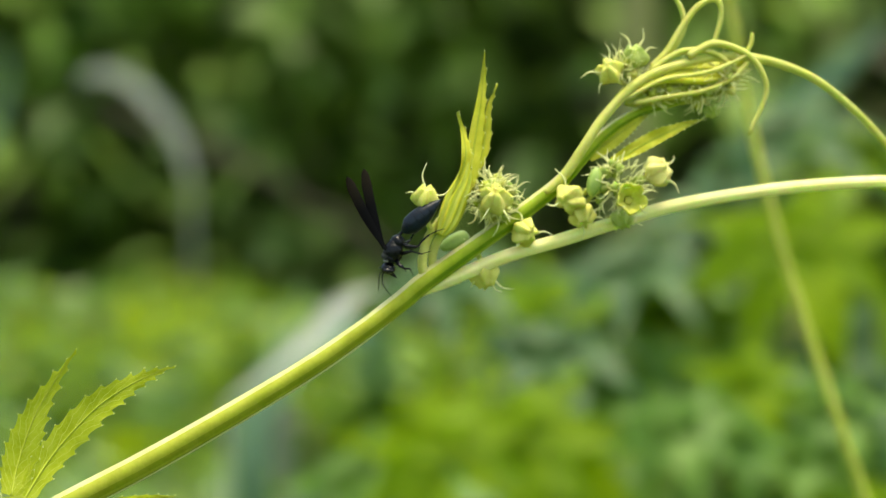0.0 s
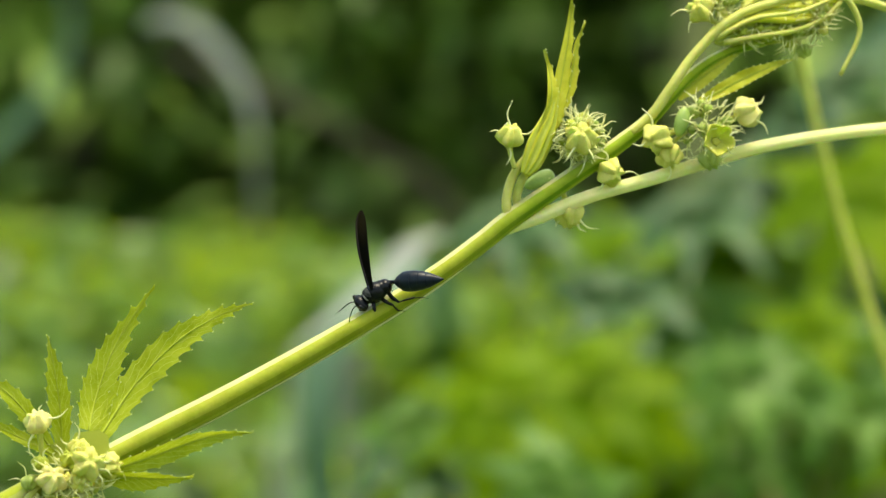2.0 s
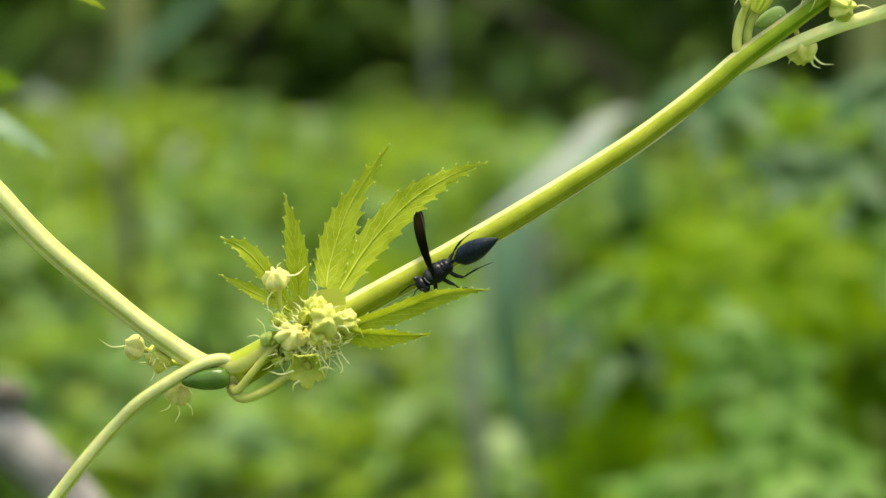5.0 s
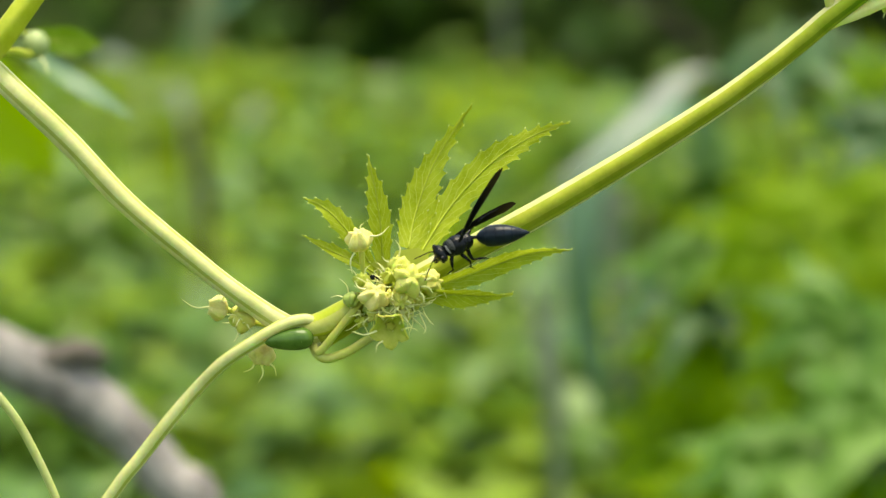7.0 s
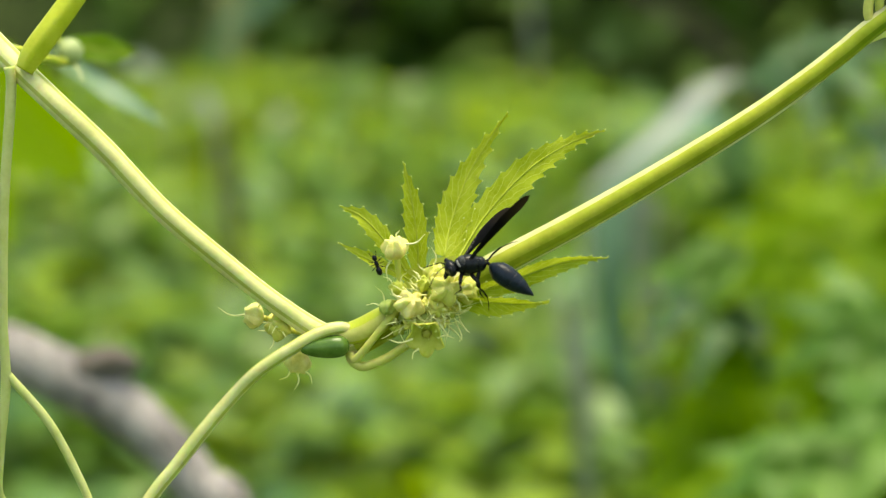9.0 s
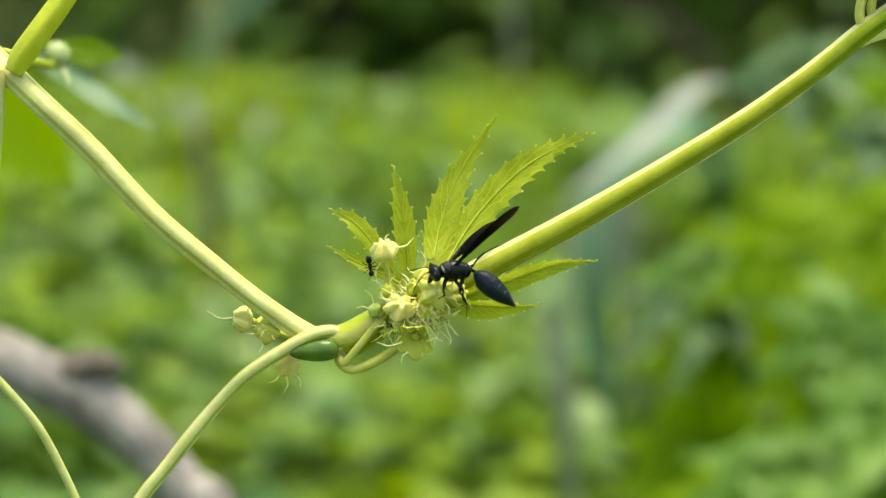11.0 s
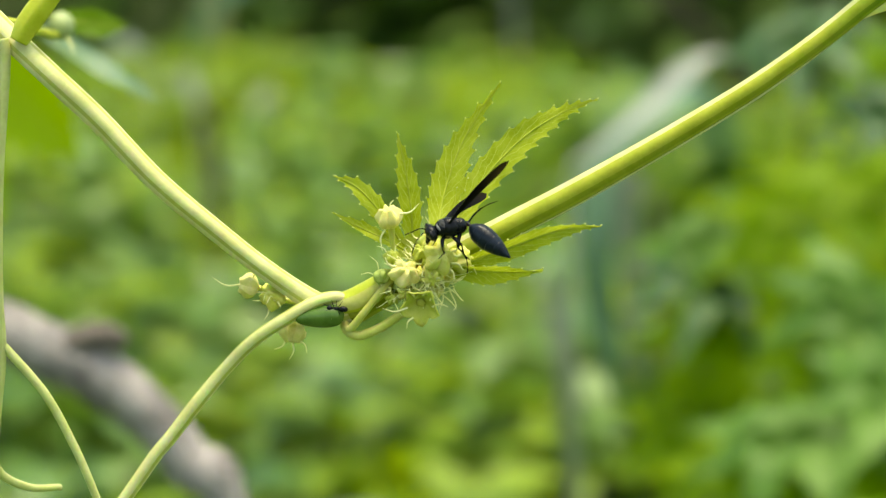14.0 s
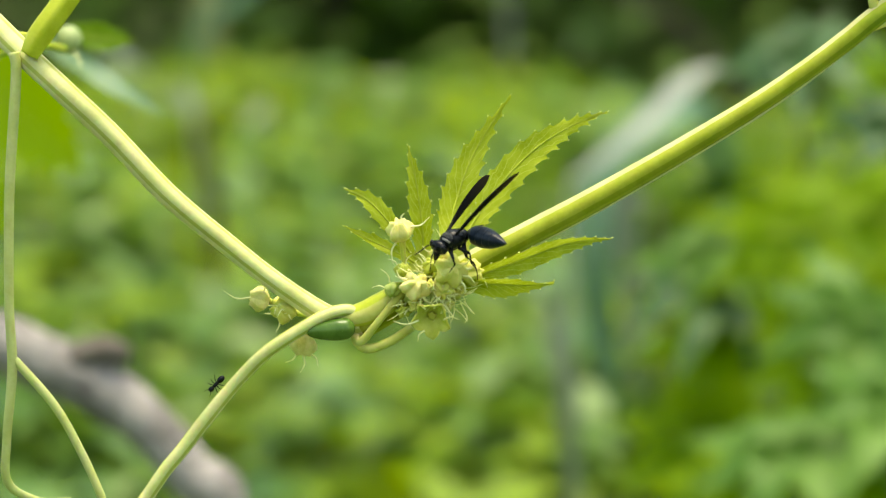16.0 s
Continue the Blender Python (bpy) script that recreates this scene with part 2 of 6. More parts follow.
# bluish and pale copies of the broad leaf, sky sheen put into the colour
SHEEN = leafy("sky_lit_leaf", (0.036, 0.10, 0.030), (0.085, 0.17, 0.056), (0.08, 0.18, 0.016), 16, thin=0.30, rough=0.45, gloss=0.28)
PALE_LIT = leafy("pale_lit_leaf", (0.08, 0.19, 0.025), (0.16, 0.30, 0.05), (0.20, 0.36, 0.02), 40, thin=0.4, rough=0.45, gloss=0.25)


# ---- building helpers (millimetres in the vine's plane) ----
def part(name, bm, mat, parent=None, label="", smooth=True):
    me = bpy.data.meshes.new(name)
    bm.to_mesh(me)
    bm.free()
    for m in (mat if isinstance(mat, (list, tuple)) else [mat]):
        me.materials.append(m)
    if smooth:
        me.polygons.foreach_set("use_smooth", [True] * len(me.polygons))
    ob = new(name, me)
    if parent is not None:
        ob.parent = parent
    if label:
        ob["label"] = label
    return ob


def spline(points, steps=8):
    """Catmull-Rom through points of any width (place and radius together)."""
    P = [np.array(p, float) for p in points]
    P = [2 * P[0] - P[1]] + P + [2 * P[-1] - P[-2]]
    out = []
    for i in range(1, len(P) - 2):
        a, b, c, d = P[i - 1:i + 3]
        for k in range(steps):
            t = k / steps
            out.append(0.5 * (2 * b + (c - a) * t + (2 * a - 5 * b + 4 * c - d) * t * t + (3 * b - a - 3 * c + d) * t ** 3))
    out.append(P[-2])
    return out


def tube(bm, points, sides=10, steps=8, ridges=0, depth=0.0, turn=0.0, flat=1.0, valley=0.25):
    """A swept tube; points are (x, y, z, radius). With ridges, its edge swells at each one and the valleys take material 1."""
    line = spline(points, steps) if steps > 1 else [np.array(p, float) for p in points]
    up = np.array([0.0, -1.0, 0.0])
    rings = []
    for i, p in enumerate(line):
        d = line[min(i + 1, len(line) - 1)][:3] - line[max(i - 1, 0)][:3]
        d = d / (np.linalg.norm(d) + 1e-12)
        u = up - d * (up @ d)
        if np.linalg.norm(u) < 1e-3:
            u = np.array([1.0, 0, 0]) - d * d[0]
        u /= np.linalg.norm(u)
        up = u
        v = np.cross(d, u)
        ring = []
        for k in range(sides):
            a = 2 * math.pi * k / sides + turn
            r = p[3] * (1 + depth * math.cos(ridges * (a - turn)) if ridges else 1)
            ring.append(bm.verts.new(p[:3] + r * (math.cos(a) * u * flat + math.sin(a) * v)))
        rings.append(ring)
    for A, B in zip(rings, rings[1:]):
        for k in range(sides):
            f = bm.faces.new((A[k], A[(k + 1) % sides], B[(k + 1) % sides], B[k]))
            if ridges:
                a = 2 * math.pi * (k + 0.5) / sides
                f.material_index = 1 if math.cos(ridges * a) < valley else 0
    bm.faces.new(rings[0][::-1])
    bm.faces.new(rings[-1])
    return bm


def blob(bm, centre, radii, axis=(0, 0, 1), segments=12, rings=8, lobes=0, depth=0.0, power=1.0, mat=0):
    """A rounded body on an axis, with lobes round it where wanted; radii are across, across and along."""
    ax = Vector(axis).normalized()
    q = Vector((0, 0, 1)).rotation_difference(ax)
    c = Vector(centre)
    grid = []
    for j in range(rings + 1):
        th = math.pi * j / rings
        row = []
        for k in range(segments):
            a = 2 * math.pi * k / segments
            s = math.sin(th) ** power * (1 + depth * math.cos(lobes * a)) if 0 < j < rings else 0.0
            row.append(bm.verts.new(c + q @ Vector((radii[0] * s * math.cos(a), radii[1] * s * math.sin(a), -radii[2] * math.cos(th)))))
            if j in (0, rings):
                break
        grid.append(row)
    for j in range(rings):
        A, B = grid[j], grid[j + 1]
        for k in range(segments):
            k2 = (k + 1) % segments
            if j == 0:
                f = bm.faces.new((A[0], B[k2], B[k]))
            elif j == rings - 1:
                f = bm.faces.new((A[k], A[k2], B[0]))
            else:
                f = bm.faces.new((A[k], A[k2], B[k2], B[k]))
            f.material_index = mat
    return bm


def mm(*p):
    return tuple(v / 1000 for v in p)


def V(x, z, y=0.0):
    """A place on the standing vine: millimetres from the camera's first line of sight, at 1 m over the ground."""
    return (x / 1000, y / 1000, 1.0 + z / 1000)


def S(u, w, e=0.0):
    """A place on the long shoot, from its foot."""
    return (u / 1000, (0.08 * u + e) / 1000, w / 1000)


def empty(name, m=None):
    ob = new(name)
    ob.empty_display_size = 0.01
    if m is not None:
        ob.matrix_basis = m
    return ob


def hair(bm, base, tip, sag, r=0.00022, steps=4):
    b, t = Vector(base), Vector(tip)
    mid = (b + t) / 2 + Vector(sag)
    tube(bm, [(*b, r), (*mid, r * 0.75), (*t, r * 0.25)], 5, steps)


def bell_flower(parent, at, size, axis, mat, seed, roll, stalk_to, tips=(), point=0.14):
    """An open five-cornered bell with thick pointed petals, a keel on each, and a knob in its throat."""
    rnd = random.Random(seed)
    ax = Vector(axis).normalized()
    q = Vector((0, 0, 1)).rotation_difference(ax)
    c = Vector(at)
    bm = bmesh.new()
    rings = []
    # inside from the throat out to the rim, then back down the outside
    for s, outer in ((0.10, 0), (0.3, 0), (0.5, 0), (0.68, 0), (0.84, 0), (1.0, 0), (0.98, 1), (0.8, 1), (0.55, 1), (0.3, 1), (0.12, 1)):
        ring = []
        for k in range(50):
            a = 2 * math.pi * k / 50
            peak = (1 - abs(((k % 10) - 5) / 5)) ** 1.25
            open_out = max(0.0, (s - 0.35) / 0.65)
            r = (0.45 * s ** 0.62 + point * peak * open_out ** 1.4 + 0.035 * outer) * (1 - 0.10 * (1 - peak) * open_out)
            h = -0.36 + 0.40 * s ** 1.5 - 0.07 * outer + 0.07 * peak * open_out ** 2 - 0.05 * open_out * math.cos(10 * math.pi * k / 25)
            a += roll + 0.12 * math.sin(2 * a + seed) * s
            ring.append(bm.verts.new(c + (q @ Vector((math.cos(a) * r, math.sin(a) * r, h + rnd.uniform(-0.010, 0.010)))) * size))
        rings.append(ring)
    for A, B in zip(rings, rings[1:]):
        for k in range(50):
            bm.faces.new((A[k], A[(k + 1) % 50], B[(k + 1) % 50], B[k]))
    bm.faces.new(rings[0])
    bm.faces.new(rings[-1][::-1])
    ob = part("open_flower", bm, mat, parent, "open yellow-green five-pointed flower")
    bm = bmesh.new()
    blob(bm, c - ax * size * 0.31, (size * 0.13, size * 0.13, size * 0.035), ax, 10, 6, 5, 0.2)
    part("cup", bm, mat, ob, "small knob in the flower's throat")
    bm = bmesh.new()
    for dx, dz in tips:
        d = Vector((dx, -0.4, dz)) / 1000
        hair(bm, c + d.normalized() * size * 0.34, c + d, Vector((-dz, 0, dx)) / 1000 * rnd.choice((-0.1, 0.1)), size * 0.030, 5)
    part("calyx_tip", bm, HAIR, ob)
    bm = bmesh.new()
    s, e = Vector(stalk_to), c - ax * size * 0.38
    tube(bm, [(*s, size * 0.09), (*((s + e) / 2), size * 0.08), (*e, size * 0.12)], 7, 5)
    part("stalk", bm, PALE, ob)
    return ob


def flower_bud(parent, at, size, axis, mat=None, name="flower_bud", spikes=5, reach=0.0045, stalk_to=None, seed=1, label="", tips=()):
    """A five-cornered lantern bud with long curved calyx tips, on a stalk."""
    rnd = random.Random(seed)
    mat = mat or BUD
    ax = Vector(axis).normalized()
    q = Vector((0, 0, 1)).rotation_difference(ax)
    c = Vector(at)
    bm = bmesh.new()
    # pleated lantern that narrows to a crown of five turned-out petal points
    prof = ((-0.46, 0.10, 0.0), (-0.41, 0.30, 0.05), (-0.28, 0.47, 0.11), (-0.08, 0.56, 0.17), (0.10, 0.53, 0.20), (0.25, 0.42, 0.24), (0.36, 0.31, 0.30), (0.45, 0.26, 0.34), (0.46, 0.13, 0.25), (0.40, 0.05, 0.1))
    twist = rnd.uniform(0, 1.2)
    skew = Vector((rnd.uniform(-0.1, 0.1), rnd.uniform(-0.1, 0.1), 0))
    rings = []
    for h, r, lob in prof:
        ring = []
        for k in range(40):
            a = 2 * math.pi * k / 40
            rr = r * (1 + lob * math.cos(5 * a) + 0.06 * math.cos(15 * a + 1) * (h > -0.3) + rnd.uniform(-0.015, 0.015)) * size
            ring.append(bm.verts.new(c + q @ Vector((rr * math.cos(a + twist + 0.4 * h), rr * math.sin(a + twist + 0.4 * h), h * size * (1 + 0.10 * math.cos(5 * a) * (lob > 0.3)))) + q @ (skew * (h + 0.5) * size)))
        rings.append(ring)
    for A, B in zip(rings, rings[1:]):
        for k in range(40):
            bm.faces.new((A[k], A[(k + 1) % 40], B[(k + 1) % 40], B[k]))
    bm.faces.new(rings[0][::-1])
    bm.faces.new(rings[-1])
    ob = part(name, bm, mat, parent, label)
    if spikes or tips:
        bm = bmesh.new()
        for dx, dz in tips:
            d = Vector((dx, -0.6, dz)) / 1000
            b = c + d.normalized() * size * 0.40
            side = Vector((-dz, 0, dx)) / 1000
            hair(bm, b, c + d, side * rnd.choice((-0.12, 0.12)), size * 0.050, 5)
        for k in range(0 if tips else spikes):
            a = 2 * math.pi * k / spikes + rnd.uniform(-0.2, 0.2)
            d = q @ Vector((math.cos(a), math.sin(a), 0))
            r = reach * rnd.uniform(0.7, 1.25)
            b = c + d * size * 0.45 + ax * size * 0.05
            hair(bm, b, b + d * r + ax * r * rnd.uniform(-0.2, 0.5), ax * r * rnd.uniform(-0.3, 0.25), size * 0.042)
        part("calyx_tip", bm, HAIR, ob)
    if stalk_to is not None:
        bm = bmesh.new()
        s = Vector(stalk_to)
        e = c - ax * size * 0.4
        m = (s + e) / 2 - ax * size * 0.1
        tube(bm, [(*s, size * 0.13), (*m, size * 0.11), (*e, size * 0.15)], 7, 5)
        part("stalk", bm, PALE, ob)
    return ob


def bristles(parent, at, radius, count, reach, seed, facing=(0, -1, 0.2)):
    """A tuft of thread-like calyx tips that stick out of the bud head all round."""
    rnd = random.Random(seed)
    bm = bmesh.new()
    c, f = Vector(at), Vector(facing).normalized()
    for _ in range(count):
        d = Vector((rnd.gauss(0, 1), rnd.gauss(0, 1), rnd.gauss(0, 1))).normalized()
        d = (d + f * 0.35).normalized()
        b = c + d * radius * rnd.uniform(0.5, 0.95)
        bend = Vector((rnd.uniform(-1, 1), rnd.uniform(-1, 1), rnd.uniform(-1, 1))) * reach * 0.28
        hair(bm, b, b + (d * reach + bend * 0.8) * rnd.uniform(0.5, 1.1), bend, 0.00019, 4)
    return part("bristle_tuft", bm, HAIR, parent)


def small_buds(parent, at, radius, count, size, seed, mat=None):
    rnd = random.Random(seed)
    c = Vector(at)
    for _ in range(count):
        d = Vector((rnd.gauss(0, 1), -abs(rnd.gauss(0, 1)), rnd.gauss(0, 1))).normalized()
        p = c + d * radius * rnd.uniform(0.55, 1.0)
        s = size * rnd.uniform(0.7, 1.2)
        bm = bmesh.new()
        blob(bm, p, (s * 0.42, s * 0.42, s * 0.60), d, 15, 7, 5, 0.28, 1.0)
        ob = part("small_bud", bm, mat or rnd.choice((BUD_GREEN, BUD_GREEN, CUP, BUD)), parent)
        bm = bmesh.new()
        u = d.orthogonal().normalized()
        v = d.cross(u)
        for k in range(5):
            a = 1.2566 * k + rnd.uniform(-0.2, 0.2)
            e = u * math.cos(a) + v * math.sin(a)
            r = s * rnd.uniform(0.9, 1.9)
            hair(bm, p + e * s * 0.4, p + e * (s * 0.4 + r) + d * r * rnd.uniform(0.1, 0.9), d * r * 0.12, 0.00017, 3)
        part("calyx_tip", bm, HAIR, ob)


def leaf_lobe(parent, base, tip, width, bulge, normal, seed, teeth=9, fold=0.25, name="leaf_lobe", shoulder=0.42, mat=None, glands=True, bite=0.13, spine=None, neck=0.5, toothed=(-1, 1), taper=1.1):
    """One toothed lobe of the palmate leaf along a curved rib, with its midrib and a pale gland on each tooth."""
    rnd = random.Random(seed)
    n0 = Vector(normal).normalized()
    if spine is None:
        b, t = Vector(base), Vector(tip)
        out = n0.cross(t - b).normalized()
        spine = [b, (b + t) / 2 + out * bulge, t]
    steps = teeth * 4
    line = spline([(*p, 0) for p in spine], 16)
    bm = bmesh.new()
    uvl = bm.loops.layers.uv.new("map")
    uv = {}
    rows, tips, ribs = [], [], []
    for i in range(steps + 1):
        s = i / steps
        f = s * (len(line) - 1)
        k0 = min(int(f), len(line) - 2)
        mid = Vector((line[k0] * (k0 + 1 - f) + line[k0 + 1] * (f - k0))[:3])
        along = Vector((line[k0 + 1] - line[k0])[:3]).normalized()
        n = (n0 - along * n0.dot(along)).normalized()
        side = n.cross(along)
        w = width * 0.5 * (neck + (1 - neck) * math.sin(math.pi * 0.5 * s / shoulder) if s < shoulder else math.cos(math.pi * 0.5 * ((s - shoulder) / (1 - shoulder)) ** 0.95) ** taper)
        w = max(w, 0.0) + 0.00005
        mid = mid + n * 0.0006 * math.sin(5 * s + seed)
        ribs.append((*(mid + n * 0.0001), 0.00027 * (1 - 0.75 * s)))
        row = []
        for sd in (-1, 1):
            ph = (i + (2 if sd > 0 else 0)) % 4
            tooth = (0.0, 0.10, 0.36, 1.0)[ph] * width * bite * (1.0 if 0.12 < s < 0.9 else 0.4) * rnd.uniform(0.7, 1.2) * (sd in toothed)
            ww = w + tooth
            for k in (1.0, 0.5):
                v = bm.verts.new(mid + side * sd * ww * k + n * (fold * ww * k) + along * (tooth * 0.8 * (k == 1.0)) + n * 0.00030 * math.sin(13 * s * teeth / 10 + 7 * k + seed))
                uv[v] = (s, sd * k)
                row.append(v)
            if ph == 3 and 0.1 < s < 0.97 and sd in toothed:
                tips.append(row[-2].co.copy())
        c = bm.verts.new(mid)
        uv[c] = (s, 0.0)
        rows.append([row[0], row[1], c, row[3], row[2]])
    for A, B in zip(rows, rows[1:]):
        for k in range(4):
            f = bm.faces.new((A[k], A[k + 1], B[k + 1], B[k]))
            for lp in f.loops:
                lp[uvl].uv = uv[lp.vert]
    ob = part(name, bm, mat or YOUNG, parent)
    bm = bmesh.new()
    tube(bm, ribs[::3], 6, 2)
    part("midrib", bm, RIB, ob)
    if glands:
        bm = bmesh.new()
        for p in tips + [Vector(spine[-1])]:
            blob(bm, p, (0.00015, 0.00015, 0.00026), along + side * 0.3, 6, 4)
        part("margin_gland", bm, GLAND, ob, "pale glands on the leaf teeth")
    return ob


# ---- ground ----
def ground():
    bm = bmesh.new()
    rows = []
    edges = [-400, -120, -40, -14, -6, -3, -1.5, 0, 1.5, 3, 6, 14, 40, 120, 400]
    for y in edges:
        rows.append([bm.verts.new((x, y + 2, 0.05 * noise.noise((x * 0.7, y * 0.7, 3)))) for x in edges])
    for A, B in zip(rows, rows[1:]):
        for k in range(len(A) - 1):
            bm.faces.new((A[k], A[k + 1], B[k + 1], B[k]))
    tagged(part("ground", bm, SOIL), "dark soil with low green cover under the weeds", "ground", kind="structure")


ground()


def leaf_mesh(verts, faces, base, direction, up, length, width, droop, rnd, segs=4):
    """Adds one pointed leaf, folded along its rib and drooping, to the lists."""
    d = direction.normalized()
    side = d.cross(up)
    if side.length < 1e-4:
        side = Vector((1, 0, 0))
    side.normalize()
    nrm = side.cross(d)
    start = len(verts)
    for i in range(segs + 1):
        s = i / segs
        w = width * 0.5 * math.sin(math.pi * min(0.98, s ** 0.8 * 0.94 + 0.03))
        o = base + d * length * s - nrm * 0 + Vector((0, 0, -droop * length * s * s))
        verts.extend((o - side * w + nrm * w * 0.35, o, o + side * w + nrm * w * 0.35))
    for i in range(segs):
        a = start + 3 * i
        faces.append((a, a + 1, a + 4, a + 3))
        faces.append((a + 1, a + 2, a + 5, a + 4))


def foliage(name, spots, mats, label, category, seed, parent=None):
    """One joined mesh of leaves; spots yield base, direction, up, length, width, droop, material."""
    rnd = random.Random(seed)
    verts, faces, index = [], [], []
    for base, d, up, length, width, droop, mi in spots:
        n0 = len(faces)
        leaf_mesh(verts, faces, base, d, up, length, width, droop, rnd, 2 if abs(base.x) > 0.6 + 0.3 * max(base.y, 0) or base.y < 0.7 else 4)
        index += [mi] * (len(faces) - n0)
    me = bpy.data.meshes.new(name)
    me.from_pydata([tuple(v) for v in verts], [], faces)
    for m in mats:
        me.materials.append(m)
    me.polygons.foreach_set("material_index", index)
    me.polygons.foreach_set("use_smooth", [True] * len(faces))
    ob = new(name, me)
    if parent is not None:
        ob.parent = parent
    return tagged(ob, label, category, kind="stuff")


def weed_top(x, y):
    n = noise.noise((x * 1.6 + 4, y * 1.6, 1.0)) * 0.09 + noise.noise((x * 5, y * 5, 2.0)) * 0.06 + noise.noise((x * 11, y * 11, 5.0)) * 0.035
    return max(0.30, min(0.50 + 0.085 * (y - 1.0), 0.71)) + n * (1.0 if y < 1.8 else 0.65) - (0.05 if x > 0.25 and y > 1.8 else 0.0)


def weed_spots():
    rnd = random.Random(11)
    for _ in range(30000):
        y = 0.75 + 3.9 * rnd.random() ** 1.1
        half = 0.45 + 0.30 * y
        x = rnd.uniform(-half, half)
        top = weed_top(x, y)
        z = top * (1 - 0.45 * rnd.random() ** 2.6)
        az = rnd.uniform(0, 2 * math.pi)
        tilt = rnd.uniform(-0.2, 0.7)
        d = Vector((math.cos(az), math.sin(az), tilt))
        L = rnd.uniform(0.035, 0.10)
        patch = noise.noise((x * 4.5, y * 2.6, 9.0))
        yield Vector((x, y, z)), d, Vector((rnd.gauss(0, .2), rnd.gauss(0, .2), 1)), L, L * rnd.uniform(0.35, 0.6), rnd.uniform(0.0, 0.5), (2 if rnd.random() < 0.10 else 0 if rnd.random() < (0.75 if x < 0 and y < 1.7 else 0.50 if y < 2.2 else 0.40) + 1.2 * patch else 1)
    # the field goes on to both sides, under the vine and behind the viewer
    for _ in range(84000):
        x, y = rnd.uniform(-5.5, 5.5), rnd.uniform(-5.5, 4.7)
        if y > 0.7 and abs(x) < 0.45 + 0.30 * y:
            continue
        az = rnd.uniform(0, 2 * math.pi)
        L = rnd.uniform(0.05, 0.12)
        z = max(0.04, weed_top(x, y) * (1 - 0.4 * rnd.random() ** 2.4))
        yield Vector((x, y, z)), Vector((math.cos(az), math.sin(az), rnd.uniform(-0.2, 0.5))), Vector((rnd.gauss(0, .2), rnd.gauss(0, .2), 1)), L, L * rnd.uniform(0.4, 0.65), rnd.uniform(0.0, 0.5), rnd.choice((0, 0, 0, 1, 1, 1, 2))


foliage("weed_field", weed_spots(), (WEED, WEED_DULL, WEED_SHEEN), "dense bright green leafy weeds covering the ground", "weeds", 5)


def thicket_spots():
    """Shrub clumps of one tone each: dark low, paler high left, dark gaps between."""
    rnd = random.Random(21)
    for _ in range(520):
        cx, cz = rnd.uniform(-3.2, 3.2), rnd.uniform(0.2, 3.2)
        cy = 5.0 + 0.5 * noise.noise((cx * 0.9, cz * 0.9, 7)) + 0.42 * max(0, cz - 0.85) + rnd.random() * 0.9
        r = rnd.uniform(0.14, 0.34)
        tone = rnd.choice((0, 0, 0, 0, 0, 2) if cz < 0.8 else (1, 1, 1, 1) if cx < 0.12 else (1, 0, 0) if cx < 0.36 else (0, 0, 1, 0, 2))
        for _ in range(int(900 * r * r + 25)):
            o = Vector((rnd.gauss(0, 1), rnd.gauss(0, 0.7), rnd.gauss(0, 0.8))) * r * 0.6
            az = rnd.uniform(math.pi, 2 * math.pi)
            d = Vector((math.cos(az), math.sin(az), rnd.uniform(-0.8, 0.3)))
            L = rnd.uniform(0.06, 0.13)
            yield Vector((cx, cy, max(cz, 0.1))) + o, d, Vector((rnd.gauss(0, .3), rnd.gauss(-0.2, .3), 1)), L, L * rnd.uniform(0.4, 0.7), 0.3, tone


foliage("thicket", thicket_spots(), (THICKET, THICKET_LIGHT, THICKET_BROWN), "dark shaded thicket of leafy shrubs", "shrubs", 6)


# sheet added behind the thicket; its dark colour is the shade in the gaps
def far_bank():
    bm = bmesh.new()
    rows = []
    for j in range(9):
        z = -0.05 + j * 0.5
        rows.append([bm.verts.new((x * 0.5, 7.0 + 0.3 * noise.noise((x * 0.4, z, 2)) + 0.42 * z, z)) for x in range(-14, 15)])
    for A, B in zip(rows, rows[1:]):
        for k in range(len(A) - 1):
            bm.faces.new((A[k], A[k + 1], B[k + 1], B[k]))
    tagged(part("backdrop", bm, BANK), "dark green sheet standing for shaded growth behind the shrubs", "backdrop", kind="structure")


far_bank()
# ---- behind the vine: blades, stalks, branch, broad-leaved plants ----
def blade(name, points, width, mat, label, category, face=(0, -1, 0.2), cup=0.25, foot=0.35, rise=1):
    """A long strap leaf along a line, with a keel."""
    line = spline([(*p, 1) for p in points], 8)
    bm = bmesh.new()
    rows = []
    f = Vector(face)
    for i, p in enumerate(line):
        s = i / (len(line) - 1)
        d = Vector(line[min(i + 1, len(line) - 1)][:3] - line[max(i - 1, 0)][:3]).normalized()
        side = d.cross(f).normalized()
        nrm = side.cross(d)
        w = width * 0.5 * min(1.0, foot + 2.2 * s ** rise) * (1 - s ** 4) + 0.0008
        c = Vector(p[:3])
        rows.append([bm.verts.new(c - side * w + nrm * w * cup), bm.verts.new(c), bm.verts.new(c + side * w + nrm * w * cup)])
    for A, B in zip(rows, rows[1:]):
        for k in (0, 1):
            bm.faces.new((A[k], A[k + 1], B[k + 1], B[k]))
    ob = tagged(part(name, bm, mat), label, category)
    bm = bmesh.new()
    tube(bm, [(*(p[:3] - np.array(f) * width * 0.03), width * 0.05 * (1 - 0.7 * i / len(line))) for i, p in enumerate(line)][::4], 6, 2)
    part("midrib", bm, mat, ob)
    return ob


